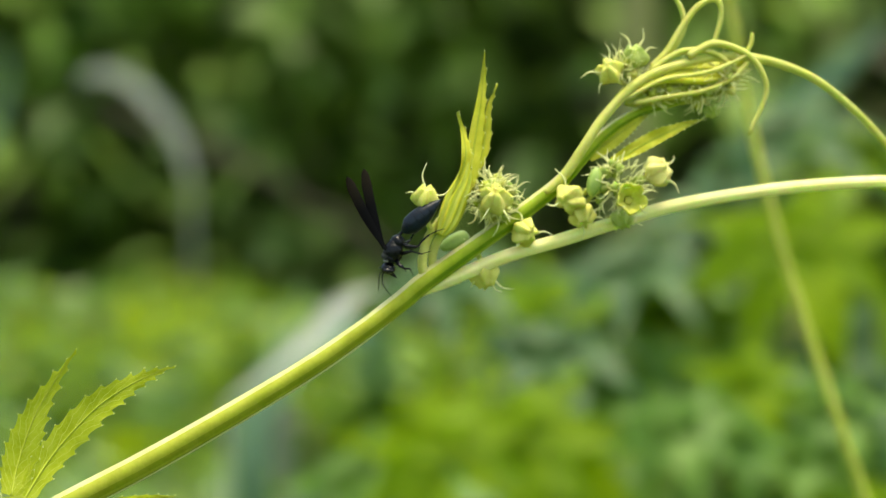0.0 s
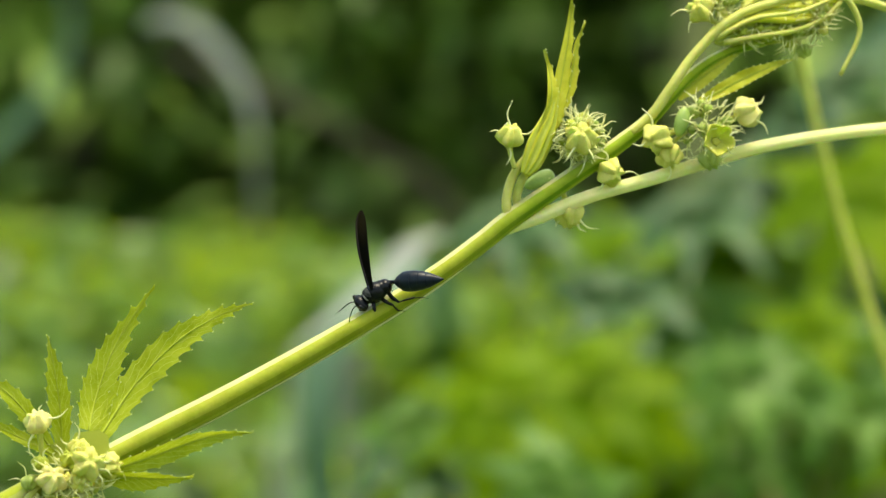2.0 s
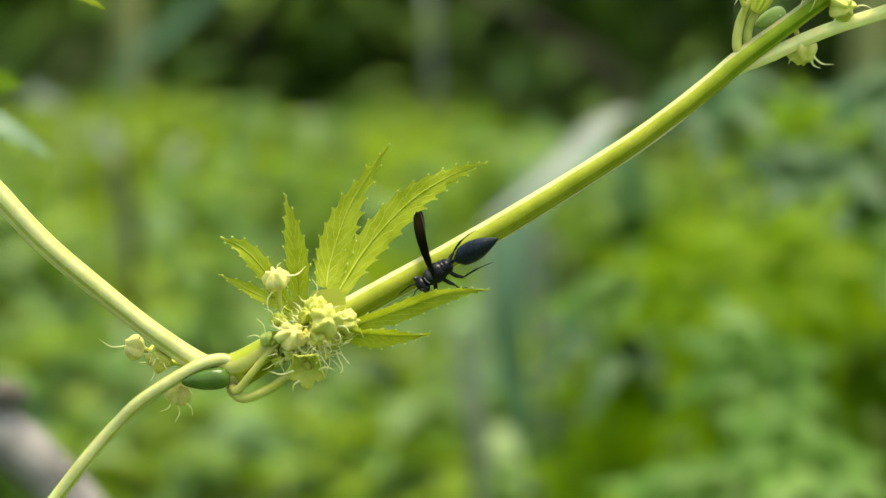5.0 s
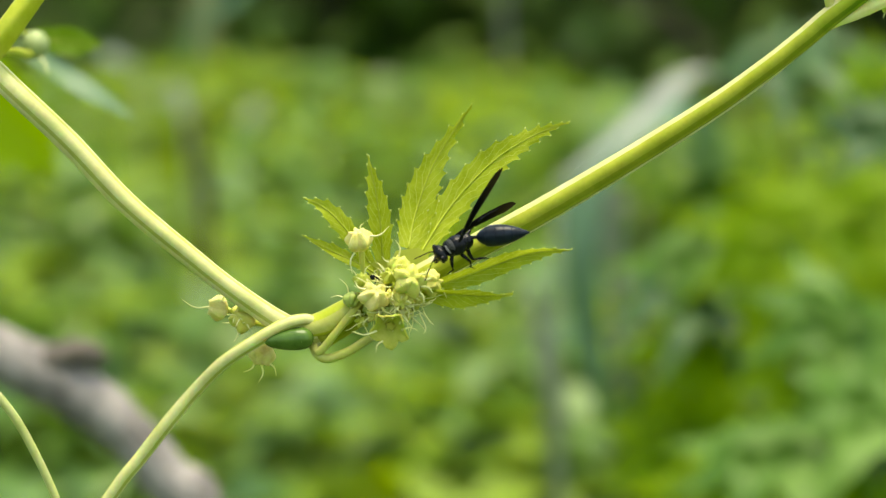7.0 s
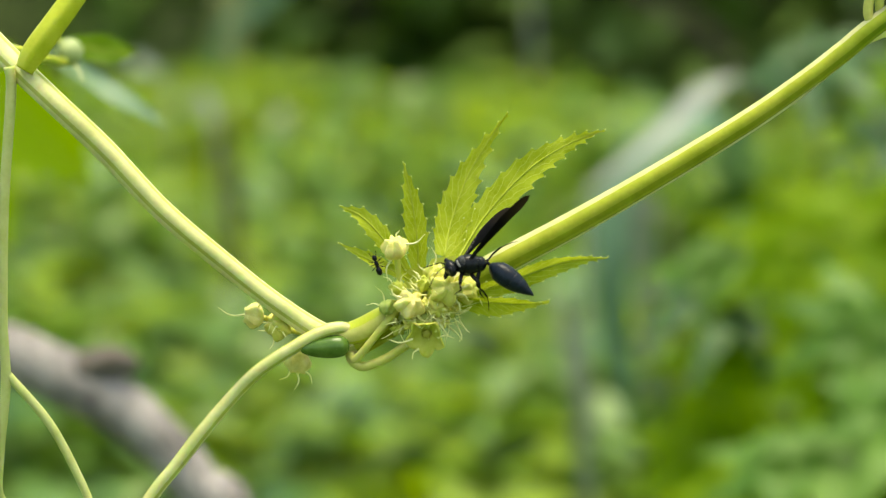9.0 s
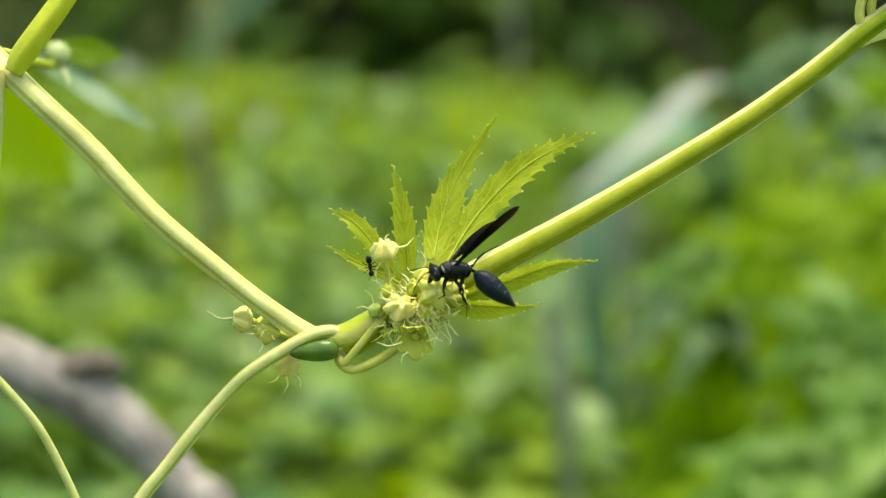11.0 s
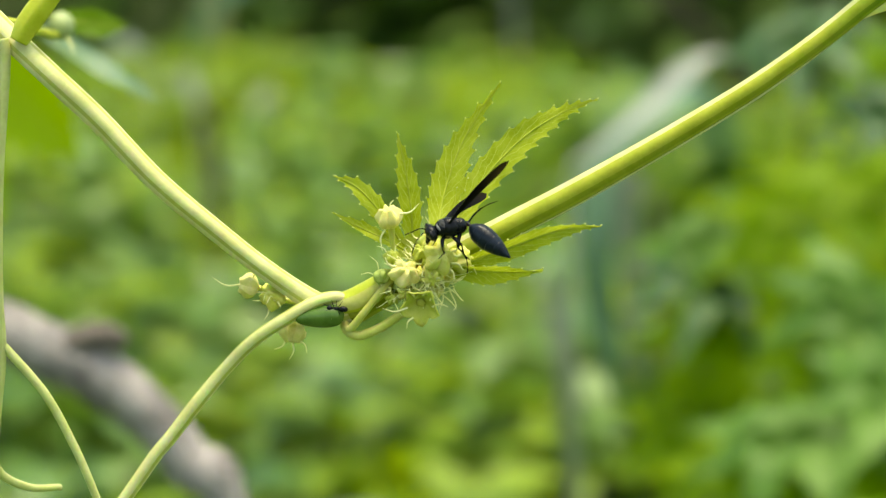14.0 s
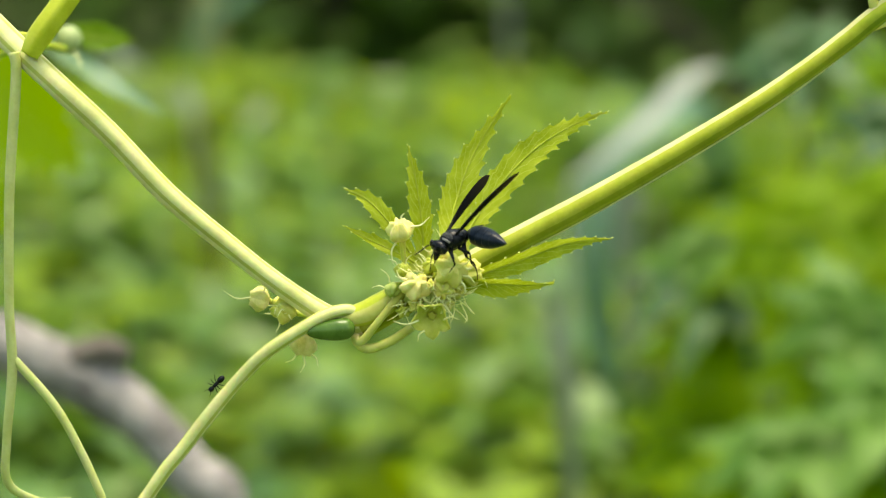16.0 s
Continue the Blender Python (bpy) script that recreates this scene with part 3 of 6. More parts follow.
blade("dry_grass_blade", [(0.125, 4.10, 0.20), (0.103, 4.03, 0.82), (0.099, 4.0, 0.911), (0.078, 4.0, 0.978), (0.037, 4.0, 1.033), (-0.001, 4.0, 1.063), (-0.042, 4.0, 1.068), (-0.063, 4.0, 1.050)], 0.024, DRY_AND_SKY_LIT, "pale dry grass blade arching over before the thicket", "grass blade", foot=0.08, rise=1.5)
# added shape: pale highlight on the blue-green blade's upper part
blade("sky_lit_overlay", [(0.078, 1.30, 0.70), (0.077, 1.29, 0.822), (0.084, 1.28, 0.838), (0.103, 1.28, 0.852), (0.127, 1.28, 0.872), (0.148, 1.28, 0.892), (0.168, 1.28, 0.903)], 0.026, DRY_AND_SKY_LIT, "pale overlay for the sky-lit top of the blue-green blade", "leaf blade", face=(-0.4, -0.9, 0.7), foot=0.10, rise=4)
blade("blue_green_blade", [(0.215, 1.46, 0.0), (0.212, 1.44, 0.60), (0.190, 1.41, 0.79), (0.172, 1.37, 0.848), (0.150, 1.34, 0.868), (0.122, 1.32, 0.856), (0.099, 1.31, 0.828), (0.094, 1.30, 0.790), (0.097, 1.30, 0.740), (0.103, 1.30, 0.705), (0.111, 1.31, 0.668)], 0.029, TEAL, "broad blue-green leaf blade arching over with its tip hanging down", "leaf blade", face=(-0.35, -0.8, 0.55), cup=0.45)
blade("dry_leaf_scrap", [(0.080, 1.29, 0.60), (0.0750, 1.28, 0.702), (0.0683, 1.28, 0.730), (0.0649, 1.28, 0.751), (0.0631, 1.28, 0.768)], 0.012, DRY, "small tan dry leaf among weeds", "leaf")

blade("blue_green_blade", [(-0.412, 4.13, 0.40), (-0.362, 4.1, 0.793), (-0.295, 4.1, 0.870), (-0.232, 4.1, 0.933), (-0.187, 4.1, 0.996), (-0.170, 4.1, 1.064), (-0.187, 4.1, 1.122)], 0.022, TEAL, "blue-green arching blade before the thicket", "leaf blade")
blade("blue_green_blade", [(0.62, 2.05, 0.50), (0.548, 2.0, 0.90), (0.552, 2.0, 0.985), (0.596, 2.0, 1.034), (0.660, 2.0, 1.09)], 0.030, TEAL, "blue-green arching blade behind the leafy plants", "leaf blade")
for scrap in ([(-0.285, 2.55, 0.60), (-0.290, 2.5, 0.826), (-0.303, 2.5, 0.843), (-0.318, 2.5, 0.853), (-0.330, 2.5, 0.850)], [(-0.246, 2.56, 0.50), (-0.247, 2.53, 0.757), (-0.252, 2.53, 0.80), (-0.262, 2.53, 0.830)]):
    blade("dry_leaf_scrap", scrap, 0.026, DRY_AND_SKY_LIT, "small pale dry leaf hanging before the thicket", "leaf", foot=0.04, rise=4)
blade("dry_leaf_scrap", [(0.117, 1.30, 0.70), (0.1100, 1.2800, 0.8141), (0.1151, 1.2800, 0.8227), (0.1178, 1.2800, 0.8313)], 0.014, DRY, "small pale dry leaf among weeds", "leaf")


def stalk(name, points, mat, label, category="stem"):
    bm = bmesh.new()
    tube(bm, points, 8, 6)
    return tagged(part(name, bm, mat), label, category)


thin_vine = stalk("thin_vine", [(0.4000, 0.38, 0.0000, 0.0019), (0.3450, 0.37, 0.4000, 0.0019), (0.2920, 0.36, 0.7700, 0.0017), (0.2509, 0.35, 0.8869, 0.0016), (0.2306, 0.35, 0.9445, 0.0016), (0.2195, 0.35, 0.9817, 0.0015), (0.2122, 0.35, 1.0117, 0.0014), (0.2066, 0.35, 1.0434, 0.0013), (0.1900, 0.36, 1.1300, 0.0012)], THIN, "thin pale green vine stem hanging behind the shoot")
stalk("weed_stalk", [(-0.37, 4.32, 0.0, 0.030), (-0.367, 4.3, 0.6, 0.027), (-0.364, 4.3, 0.95, 0.025), (-0.355, 4.3, 1.7, 0.020)], STALK, "olive upright weed stalk before the thicket")
stalk("weed_stalk", [(0.78, 4.3, 0.0, 0.036), (0.792, 4.3, 0.77, 0.034), (0.80, 4.3, 1.1, 0.032), (0.82, 4.32, 1.8, 0.028)], STALK, "thick olive upright stalk before the thicket")
stalk("weed_stalk", [(0.142, 1.36, 0.0, 0.0036), (0.138, 1.34, 0.62, 0.0034), (0.135, 1.33, 0.74, 0.0034), (0.131, 1.33, 0.815, 0.003)], STALK, "thin tan stalk beside the blue-green blade")
stalk("dead_stalk", [(-0.22, 2.52, 0.0, 0.007), (-0.224, 2.5, 0.5, 0.007), (-0.226, 2.5, 0.70, 0.007), (-0.233, 2.5, 0.76, 0.006), (-0.245, 2.5, 0.79, 0.004)], DARKWOOD, "short dead brown stalk among weeds")

stalk("dead_branch", [(-0.042, 4.55, 1.018, 0.010), (0.208, 4.5, 0.918, 0.010), (0.282, 4.5, 0.872, 0.010), (0.356, 4.5, 0.831, 0.010), (0.412, 4.5, 0.785, 0.010), (0.662, 4.55, 0.40, 0.013)], DARKWOOD, "dark brown dead branch lying in the thicket", "branch")


def fallen_branch():
    bm = bmesh.new()
    tube(bm, [(-0.283, 0.46, 0.872, 0.0095), (-0.1831, 0.450, 0.8575, 0.0104), (-0.1657, 0.450, 0.8535, 0.0104), (-0.1522, 0.450, 0.8490, 0.0104), (-0.1271, 0.450, 0.8372, 0.0099), (-0.1040, 0.450, 0.8204, 0.0092), (-0.0876, 0.450, 0.8006, 0.0086), (-0.0750, 0.450, 0.7813, 0.0081), (-0.045, 0.50, 0.60, 0.007), (-0.025, 0.55, 0.0, 0.008)], 14, 8)
    for v in bm.verts:
        v.co += Vector((0, 0, 1)) * 0.0012 * noise.noise(v.co * 120) + Vector((1, 0, 0)) * 0.0012 * noise.noise(v.co * 60 + Vector((5, 1, 2)))
    b = part("dead_branch", bm, BARK)
    tagged(b, "grey weathered dead branch leaning behind the vine", "branch")
    bm = bmesh.new()
    tube(bm, [(-0.1290, 0.447, 0.8440, 0.0060), (-0.1215, 0.446, 0.8478, 0.0052), (-0.1155, 0.445, 0.8480, 0.0044), (-0.1100, 0.445, 0.8462, 0.0026)], 10, 5)
    part("side_stub", bm, BARK_DARK, b, "broken side stub")


fallen_branch()


def palmate(parent, centre, size, facing, roll, mat, seed, foot, slim=0.36):
    """A deeply lobed leaf on a long stalk."""
    rnd = random.Random(seed)
    n = Vector(facing).normalized()
    q = Vector((0, 0, 1)).rotation_difference(n) @ Euler((0, 0, roll)).to_quaternion()
    c = Vector(centre)
    bm = bmesh.new()
    hub = []
    for k in range(7):
        a = (k - 3) * 0.72 + rnd.uniform(-0.06, 0.06)
        L = size * (1.0 - 0.09 * abs(k - 3)) * rnd.uniform(0.88, 1.05)
        w = L * slim
        rows = []
        for i in range(9):
            s = i / 8
            ww = w * 0.5 * (0.55 + 0.45 * math.sin(math.pi * min(1, s * 1.3))) * (1 - s ** 2.6) + 0.0006
            droop = -0.22 * L * s * s
            ctr = Vector((math.sin(a) * L * s, math.cos(a) * L * s, droop))
            sd = Vector((math.cos(a), -math.sin(a), 0))
            jag = 1 + 0.12 * (i % 2)
            up = Vector((0, 0, ww * 0.3 + 0.004 * math.sin(9 * s + k)))
            rows.append([bm.verts.new(c + q @ (ctr - sd * ww * jag + up)), bm.verts.new(c + q @ ctr), bm.verts.new(c + q @ (ctr + sd * ww * jag + up))])
        for A, B in zip(rows, rows[1:]):
            for j in (0, 1):
                bm.faces.new((A[j], A[j + 1], B[j + 1], B[j]))
    leaf = part("palmate_leaf", bm, mat, parent)
    bm = bmesh.new()
    f = Vector(foot)
    mid = (c * 0.6 + f * 0.4) + Vector((0, 0.02, 0.05))
    tube(bm, [(*f, 0.002), (*mid, 0.0017), (*(c - n * 0.002), 0.0014)], 6, 5)
    part("leaf_stalk", bm, STALK, leaf)


def broad_plant(x, y, leaves, seed, height=0.72):
    rnd = random.Random(seed)
    root = empty("broad_leaf_plant", pose(x, y, 0))
    tagged(root, "leafy plant with large lobed green leaves among weeds", "plant", "broad-leaved plants")
    bm = bmesh.new()
    tube(bm, [(0, 0, -0.02, 0.006), (0.01, 0, 0.4, 0.005), (0, 0.01, height, 0.004)], 8, 5)
    part("main_stalk", bm, STALK, root)
    for i, (lx, ly, lz, size, nx, ny, nz, roll, kind) in enumerate(leaves):
        palmate(root, (lx - x, ly - y, lz), size, (nx, ny, nz), math.pi + roll, (BROAD, BROAD_LIT, PALE_LIT, SHEEN)[kind], seed * 31 + i, (0, 0.005, min(height, 0.50 + 0.02 * i)))


# leaves spread flat on top and hang below; their lit tones are in the colour
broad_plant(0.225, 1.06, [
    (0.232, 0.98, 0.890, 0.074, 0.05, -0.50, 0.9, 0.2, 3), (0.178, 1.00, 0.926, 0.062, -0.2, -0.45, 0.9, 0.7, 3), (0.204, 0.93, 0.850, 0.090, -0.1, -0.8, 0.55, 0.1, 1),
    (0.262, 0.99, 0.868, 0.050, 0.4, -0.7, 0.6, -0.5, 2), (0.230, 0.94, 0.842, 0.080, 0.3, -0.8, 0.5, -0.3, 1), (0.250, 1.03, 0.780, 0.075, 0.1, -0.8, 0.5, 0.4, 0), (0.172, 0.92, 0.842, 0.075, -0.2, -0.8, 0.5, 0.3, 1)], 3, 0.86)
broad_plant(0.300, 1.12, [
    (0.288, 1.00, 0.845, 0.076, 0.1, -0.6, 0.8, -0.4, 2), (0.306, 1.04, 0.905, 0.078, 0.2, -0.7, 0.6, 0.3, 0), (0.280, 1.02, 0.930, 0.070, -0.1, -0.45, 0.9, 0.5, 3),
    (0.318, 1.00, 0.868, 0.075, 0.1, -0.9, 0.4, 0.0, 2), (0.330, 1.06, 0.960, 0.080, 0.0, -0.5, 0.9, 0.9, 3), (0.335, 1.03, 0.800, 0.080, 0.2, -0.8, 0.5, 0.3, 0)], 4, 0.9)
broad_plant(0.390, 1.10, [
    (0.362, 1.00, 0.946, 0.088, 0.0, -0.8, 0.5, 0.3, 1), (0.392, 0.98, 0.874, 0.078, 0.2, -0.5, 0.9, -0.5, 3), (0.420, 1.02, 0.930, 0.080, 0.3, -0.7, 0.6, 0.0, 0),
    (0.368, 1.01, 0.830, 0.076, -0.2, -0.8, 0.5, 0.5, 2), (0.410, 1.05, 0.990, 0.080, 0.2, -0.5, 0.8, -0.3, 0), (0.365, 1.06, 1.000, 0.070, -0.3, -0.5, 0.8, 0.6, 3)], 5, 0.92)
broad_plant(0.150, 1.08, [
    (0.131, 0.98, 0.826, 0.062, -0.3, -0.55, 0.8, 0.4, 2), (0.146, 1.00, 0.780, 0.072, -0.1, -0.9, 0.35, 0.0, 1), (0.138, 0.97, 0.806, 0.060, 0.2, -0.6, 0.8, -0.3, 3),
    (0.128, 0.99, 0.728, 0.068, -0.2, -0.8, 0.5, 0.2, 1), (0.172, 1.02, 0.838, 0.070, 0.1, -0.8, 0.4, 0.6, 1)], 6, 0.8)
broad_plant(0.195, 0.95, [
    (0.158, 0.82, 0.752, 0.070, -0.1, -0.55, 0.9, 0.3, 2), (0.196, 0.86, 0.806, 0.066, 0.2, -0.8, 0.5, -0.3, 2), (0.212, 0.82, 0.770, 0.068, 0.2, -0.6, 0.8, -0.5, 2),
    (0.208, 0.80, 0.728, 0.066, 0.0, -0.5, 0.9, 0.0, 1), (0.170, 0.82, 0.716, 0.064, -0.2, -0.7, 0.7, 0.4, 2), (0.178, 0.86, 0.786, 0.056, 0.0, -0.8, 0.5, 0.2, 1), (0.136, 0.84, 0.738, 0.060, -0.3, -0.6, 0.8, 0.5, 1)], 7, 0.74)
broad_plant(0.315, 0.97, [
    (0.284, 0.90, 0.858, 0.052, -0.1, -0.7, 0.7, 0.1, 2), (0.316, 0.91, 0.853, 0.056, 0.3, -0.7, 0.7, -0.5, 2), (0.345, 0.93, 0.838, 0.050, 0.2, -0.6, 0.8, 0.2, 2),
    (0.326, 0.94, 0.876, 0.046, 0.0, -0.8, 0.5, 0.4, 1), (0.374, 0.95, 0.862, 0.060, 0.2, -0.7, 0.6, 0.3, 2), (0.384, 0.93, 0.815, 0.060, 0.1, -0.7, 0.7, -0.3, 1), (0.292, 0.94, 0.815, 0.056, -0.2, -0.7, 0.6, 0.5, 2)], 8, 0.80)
# the same growth behind them, rising to the side
leaf_rnd = random.Random(77)
for n_plant in range(7):
    px, py = 0.21 + 0.075 * n_plant, 1.32 + 0.16 * leaf_rnd.random()
    top = 0.845 + 0.27 * (px - 0.2)
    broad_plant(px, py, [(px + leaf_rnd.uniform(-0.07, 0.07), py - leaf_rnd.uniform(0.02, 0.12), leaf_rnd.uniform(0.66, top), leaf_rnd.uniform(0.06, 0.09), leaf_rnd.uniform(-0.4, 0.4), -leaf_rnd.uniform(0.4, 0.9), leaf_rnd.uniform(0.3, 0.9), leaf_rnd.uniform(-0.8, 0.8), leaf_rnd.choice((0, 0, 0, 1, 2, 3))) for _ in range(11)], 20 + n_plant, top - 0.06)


# ---- the vine: standing part ----
vine = empty("climbing_vine")
tagged(vine, "yellow-green climbing vine with toothed leaf and bristly flower buds", "vine")


def stem_part(name, pts, parent, at=V, y=0.0, shift=(0.0, 0.0), mats=(RIDGE, GROOVE), sides=20, ridges=5, depth=0.07, label="", turn=0.0, valley=0.25):
    bm = bmesh.new()
    rows = []
    for p in pts:
        yy = p[3] if len(p) > 3 else y
        rows.append((*at(p[0] + shift[0], p[1] + shift[1], yy), p[2] / 1000))
    tube(bm, rows, sides, 8, ridges, depth, turn, 1.0, valley)
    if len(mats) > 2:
        # top and lowest faces take material 2, the shoot's rim light as colour
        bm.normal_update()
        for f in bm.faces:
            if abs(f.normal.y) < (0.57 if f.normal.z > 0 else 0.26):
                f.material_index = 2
    return part(name, bm, mats, parent, label)


stem_part("stem", [(-102, -16.5, 2.4, 22), (-88.5, -28.0, 2.4, 8), (-78.5, -36.3, 2.32), (-68.8, -45.6, 2.26), (-57.6, -57.6, 2.16), (-45.6, -67.9, 2.05), (-36.5, -75.2, 1.98), (-27.4, -81.5, 2.16), (-21.5, -84.2, 2.6), (-17.5, -83.2, 2.3), (-15.5, -82.0, 1.4, 1)], vine, mats=(CREAM, VALLEY), label="ridged pale yellow-green stem", shift=(-0.4, -0.7), sides=32, ridges=4, depth=0.03, turn=-0.4, valley=-0.7)
stem_part("stem_node", [(-23.5, -83.6, 1.8, -1.0), (-21.0, -83.2, 2.4, -1.0), (-18.2, -82.4, 2.7, -1.0), (-15.4, -80.9, 2.7, -1.0), (-12.6, -79.0, 2.3, -1.0), (-10.5, -77.6, 1.6, -1.0)], vine, mats=(PALE, GROOVE), sides=24, ridges=3, depth=0.02, label="swollen yellow-green joint of the vine")
stem_part("side_stem", [(-20.2, -82.6, 1.2, -1.5), (-22.5, -81.6, 1.3, -2.2), (-26.5, -82.5, 1.35, -3), (-31.9, -85.5, 1.35, -3), (-38.7, -90.1, 1.35, -2), (-44.4, -95.9, 1.35), (-50.1, -102.6, 1.45), (-55.8, -109.9, 1.4), (-61, -116.5, 1.4), (-72, -134, 1.3), (-80, -160, 1.3), (-88, -260, 1.4), (-80, -500, 1.6, 10), (-70, -1005, 2.0, 20)], vine, mats=(CREAM, VALLEY), sides=24, ridges=3, depth=0.03, valley=-0.6, turn=0.5, label="ridged pale side stem curving down")
stem_part("branch_stem", [(-85, -30.5, 1.8, 1), (-83, -27, 2.4, 1), (-79.0, -21.6, 2.4, 1), (-75.0, -16.0, 2.3, 2), (-70, -8, 2.2, 4)], vine, mats=(GROOVE, GROOVE), label="green side branch")
stem_part("hanging_tendril", [(-87.5, -30, 1.1, 3), (-87.2, -35.1, 1.05, 3), (-89.1, -57.6, 1.0, 4), (-89.8, -80.3, 0.95, 5), (-89.6, -94.0, 1.0, 6), (-91.3, -108.9, 0.9, 8), (-91.5, -118.2, 0.9, 10), (-85.9, -122.8, 0.8, 14), (-80, -124, 0.7, 20)], vine, mats=(TENDRIL, TENDRIL), sides=10, label="thin hanging tendril", shift=(-0.8, 0))
stem_part("forked_tendril", [(-89.4, -91.8, 0.6, 6), (-88.1, -93.4, 0.9, 6), (-80.9, -102.1, 0.9, 6), (-75.4, -112.5, 0.85, 6), (-71.1, -122.9, 0.8, 6), (-66, -138, 0.7, 8)], vine, mats=(TENDRIL, TENDRIL), sides=10, label="thin forked tendril", shift=(-0.8, 0))


def ovary(parent, at, length, thick, axis, skin=FRUIT, look_label="smooth dark green swollen gland"):
    bm = bmesh.new()
    ax = Vector(axis).normalized()
    c = Vector(at)
    tube(bm, [(*(c + ax * length * s), thick * 0.5 * r) for s, r in ((-0.5, 0.10), (-0.44, 0.42), (-0.28, 0.70), (-0.05, 0.92), (0.18, 1.0), (0.36, 0.88), (0.46, 0.55), (0.5, 0.12))], 16, 4)
    o = part("green_ovary", bm, skin, parent, look_label)
    bm = bmesh.new()
    blob(bm, Vector(at) + Vector((0, -thick * 0.42, -thick * 0.05)) - ax * length * -0.25, (0.0003, 0.0003, 0.0005), (1, 0, 0.2), 6, 4)
    part("pale_spot", bm, GLAND, o)


ovary(vine, V(-25.6, -85.4, -3.2), 0.0098, 0.0046, (1, 0, 0.08))
bm = bmesh.new()
blob(bm, (-0.0935, 0.14, 0.9668), mm(3.4, 3.4, 3.6), (0.4, 0, 1), 16, 10, 5, 0.03)
rb = part("round_bud", bm, PALE_BUD, vine, "round pale green bud")
bm = bmesh.new()
tube(bm, [(-0.0880, 0.03, 0.9700, 0.0009), (-0.0910, 0.08, 0.9680, 0.0009), (-0.0945, 0.137, 0.9645, 0.0011)], 8, 5)
part("stalk", bm, GROOVE, rb)
bm = bmesh.new()
hair(bm, (-0.0920, 0.138, 0.9640), (-0.0900, 0.134, 0.9600), (0.0006, 0, 0.0004), 0.0003)
part("style", bm, HAIR, rb)
stem_part("loop_stalk", [(-20.5, -86.2, 1.0, -1), (-20.3, -88.2, 0.95, -2), (-17.9, -89.3, 0.95, -3), (-13.4, -87.5, 0.9, -4), (-9.0, -84.6, 0.85, -4), (-6.5, -83.6, 0.8, -3)], vine, mats=(PALE, PALE), sides=10)
stem_part("loop_stalk", [(-20.5, -87.2, 0.9, -2), (-19.5, -87.8, 0.85, -3), (-17.0, -84.8, 0.75, -4), (-13.6, -80.6, 0.75, -4), (-11, -77.8, 0.7, -3)], vine, mats=(PALE, PALE), sides=10)

# leaf behind the bud head
LEAF_HUB = (-4.0, -75.5, 3.0)
for k, (spine, w, normal, sh, teeth, fold, bite, neck) in enumerate((
        (((-1.9, -68.0, 4), (-0.4, -61.0, 8), (3.4, -51.1, 11), (10.8, -39.7, 12)), 6.0, (0.1, -1, 0.15), 0.40, 11, 0.16, 0.125, 0.6),
        (((0.4, -69.0, 4), (6.4, -60.2, 9), (15.1, -51.3, 12), (23.4, -46.1, 13), (30.6, -43.2, 13)), 5.7, (-0.1, -1, 0.2), 0.36, 13, 0.16, 0.125, 0.55),
        (((-7.0, -71.3, 2), (-7.3, -63.7, 1.5), (-8.4, -56.1, 1), (-10.1, -48.9, 1)), 4.0, (-0.1, -1, 0.2), 0.45, 8, 0.34, 0.14, 0.6),
        (((-9.2, -71.5, 2), (-14.2, -64.2, 1), (-18.5, -59.4, 0), (-22.6, -57.4, 0)), 3.4, (0.05, -1, 0.4), 0.45, 7, 0.3, 0.13, 0.5),
        (((-8.6, -73.0, 1), (-15.4, -68.7, 0), (-22.9, -64.8, -1)), 2.6, (0.0, -1, 0.9), 0.5, 6, 0.35, 0.12, 0.5),
        (((0.5, -75.8, -2), (11.9, -72.0, -4), (22.2, -68.1, -6), (30.3, -66.9, -7)), 3.9, (0.15, -1, -0.25), 0.42, 12, 0.5, 0.08, 0.5),
        (((0.5, -76.9, -3), (9.1, -76.5, -5), (18.8, -75.5, -6)), 5.0, (0.1, -1, -0.8), 0.45, 8, 0.35, 0.08, 0.6))):
    leaf_lobe(vine, None, None, w / 1000, 0.0, normal, 10 + k, teeth, fold, shoulder=sh, bite=bite, neck=neck, spine=[V(*p) for p in spine], taper=1.6)
# the blade that joins the lobes at their feet
bm = bmesh.new()
uvl = bm.loops.layers.uv.new("map")
hub = bm.verts.new(V(*LEAF_HUB))
rim = [bm.verts.new(V(*p)) for p in ((-9.8, -74.2, 1), (-10.0, -71.8, 1.2), (-8.8, -70.2, 1.4), (-5.2, -69.8, 1.2), (-4.4, -68.2, 1.4), (0.2, -67.6, 1.2), (2.0, -68.8, 1.2), (2.4, -72.2, 0.8), (3.0, -75.0, -1))]
for A, B in zip(rim, rim[1:]):
    bm.faces.new((hub, A, B))
part("leaf_base", bm, YOUNG, vine)
stem_part("leaf_stalk", [(-14, -82, 0.9, 2), (-8, -78, 0.9, 3), (-4.0, -75.5, 0.8, 3.2)], vine, mats=(PALE, GROOVE), sides=10)

HEAD = V(-5.0, -77.5, -2.5)
flower_bud(vine, V(-11.7, -65.6, -3), 0.0046, (-0.25, -0.5, 1), BUD_WARM, spikes=3, reach=0.005, stalk_to=V(-10.7, -75.5, -2), seed=3, tips=((6, 2.8), (-1.3, -6.6), (1, 3.5)))
flower_bud(vine, V(-1.4, -73.2, -7.5), 0.0056, (0.35, -1, 0.45), BUD, stalk_to=V(-4, -77, -1), seed=4, tips=((2.6, -4.4), (4.4, -2.4), (4.6, 1.2), (3.6, 2.6)))
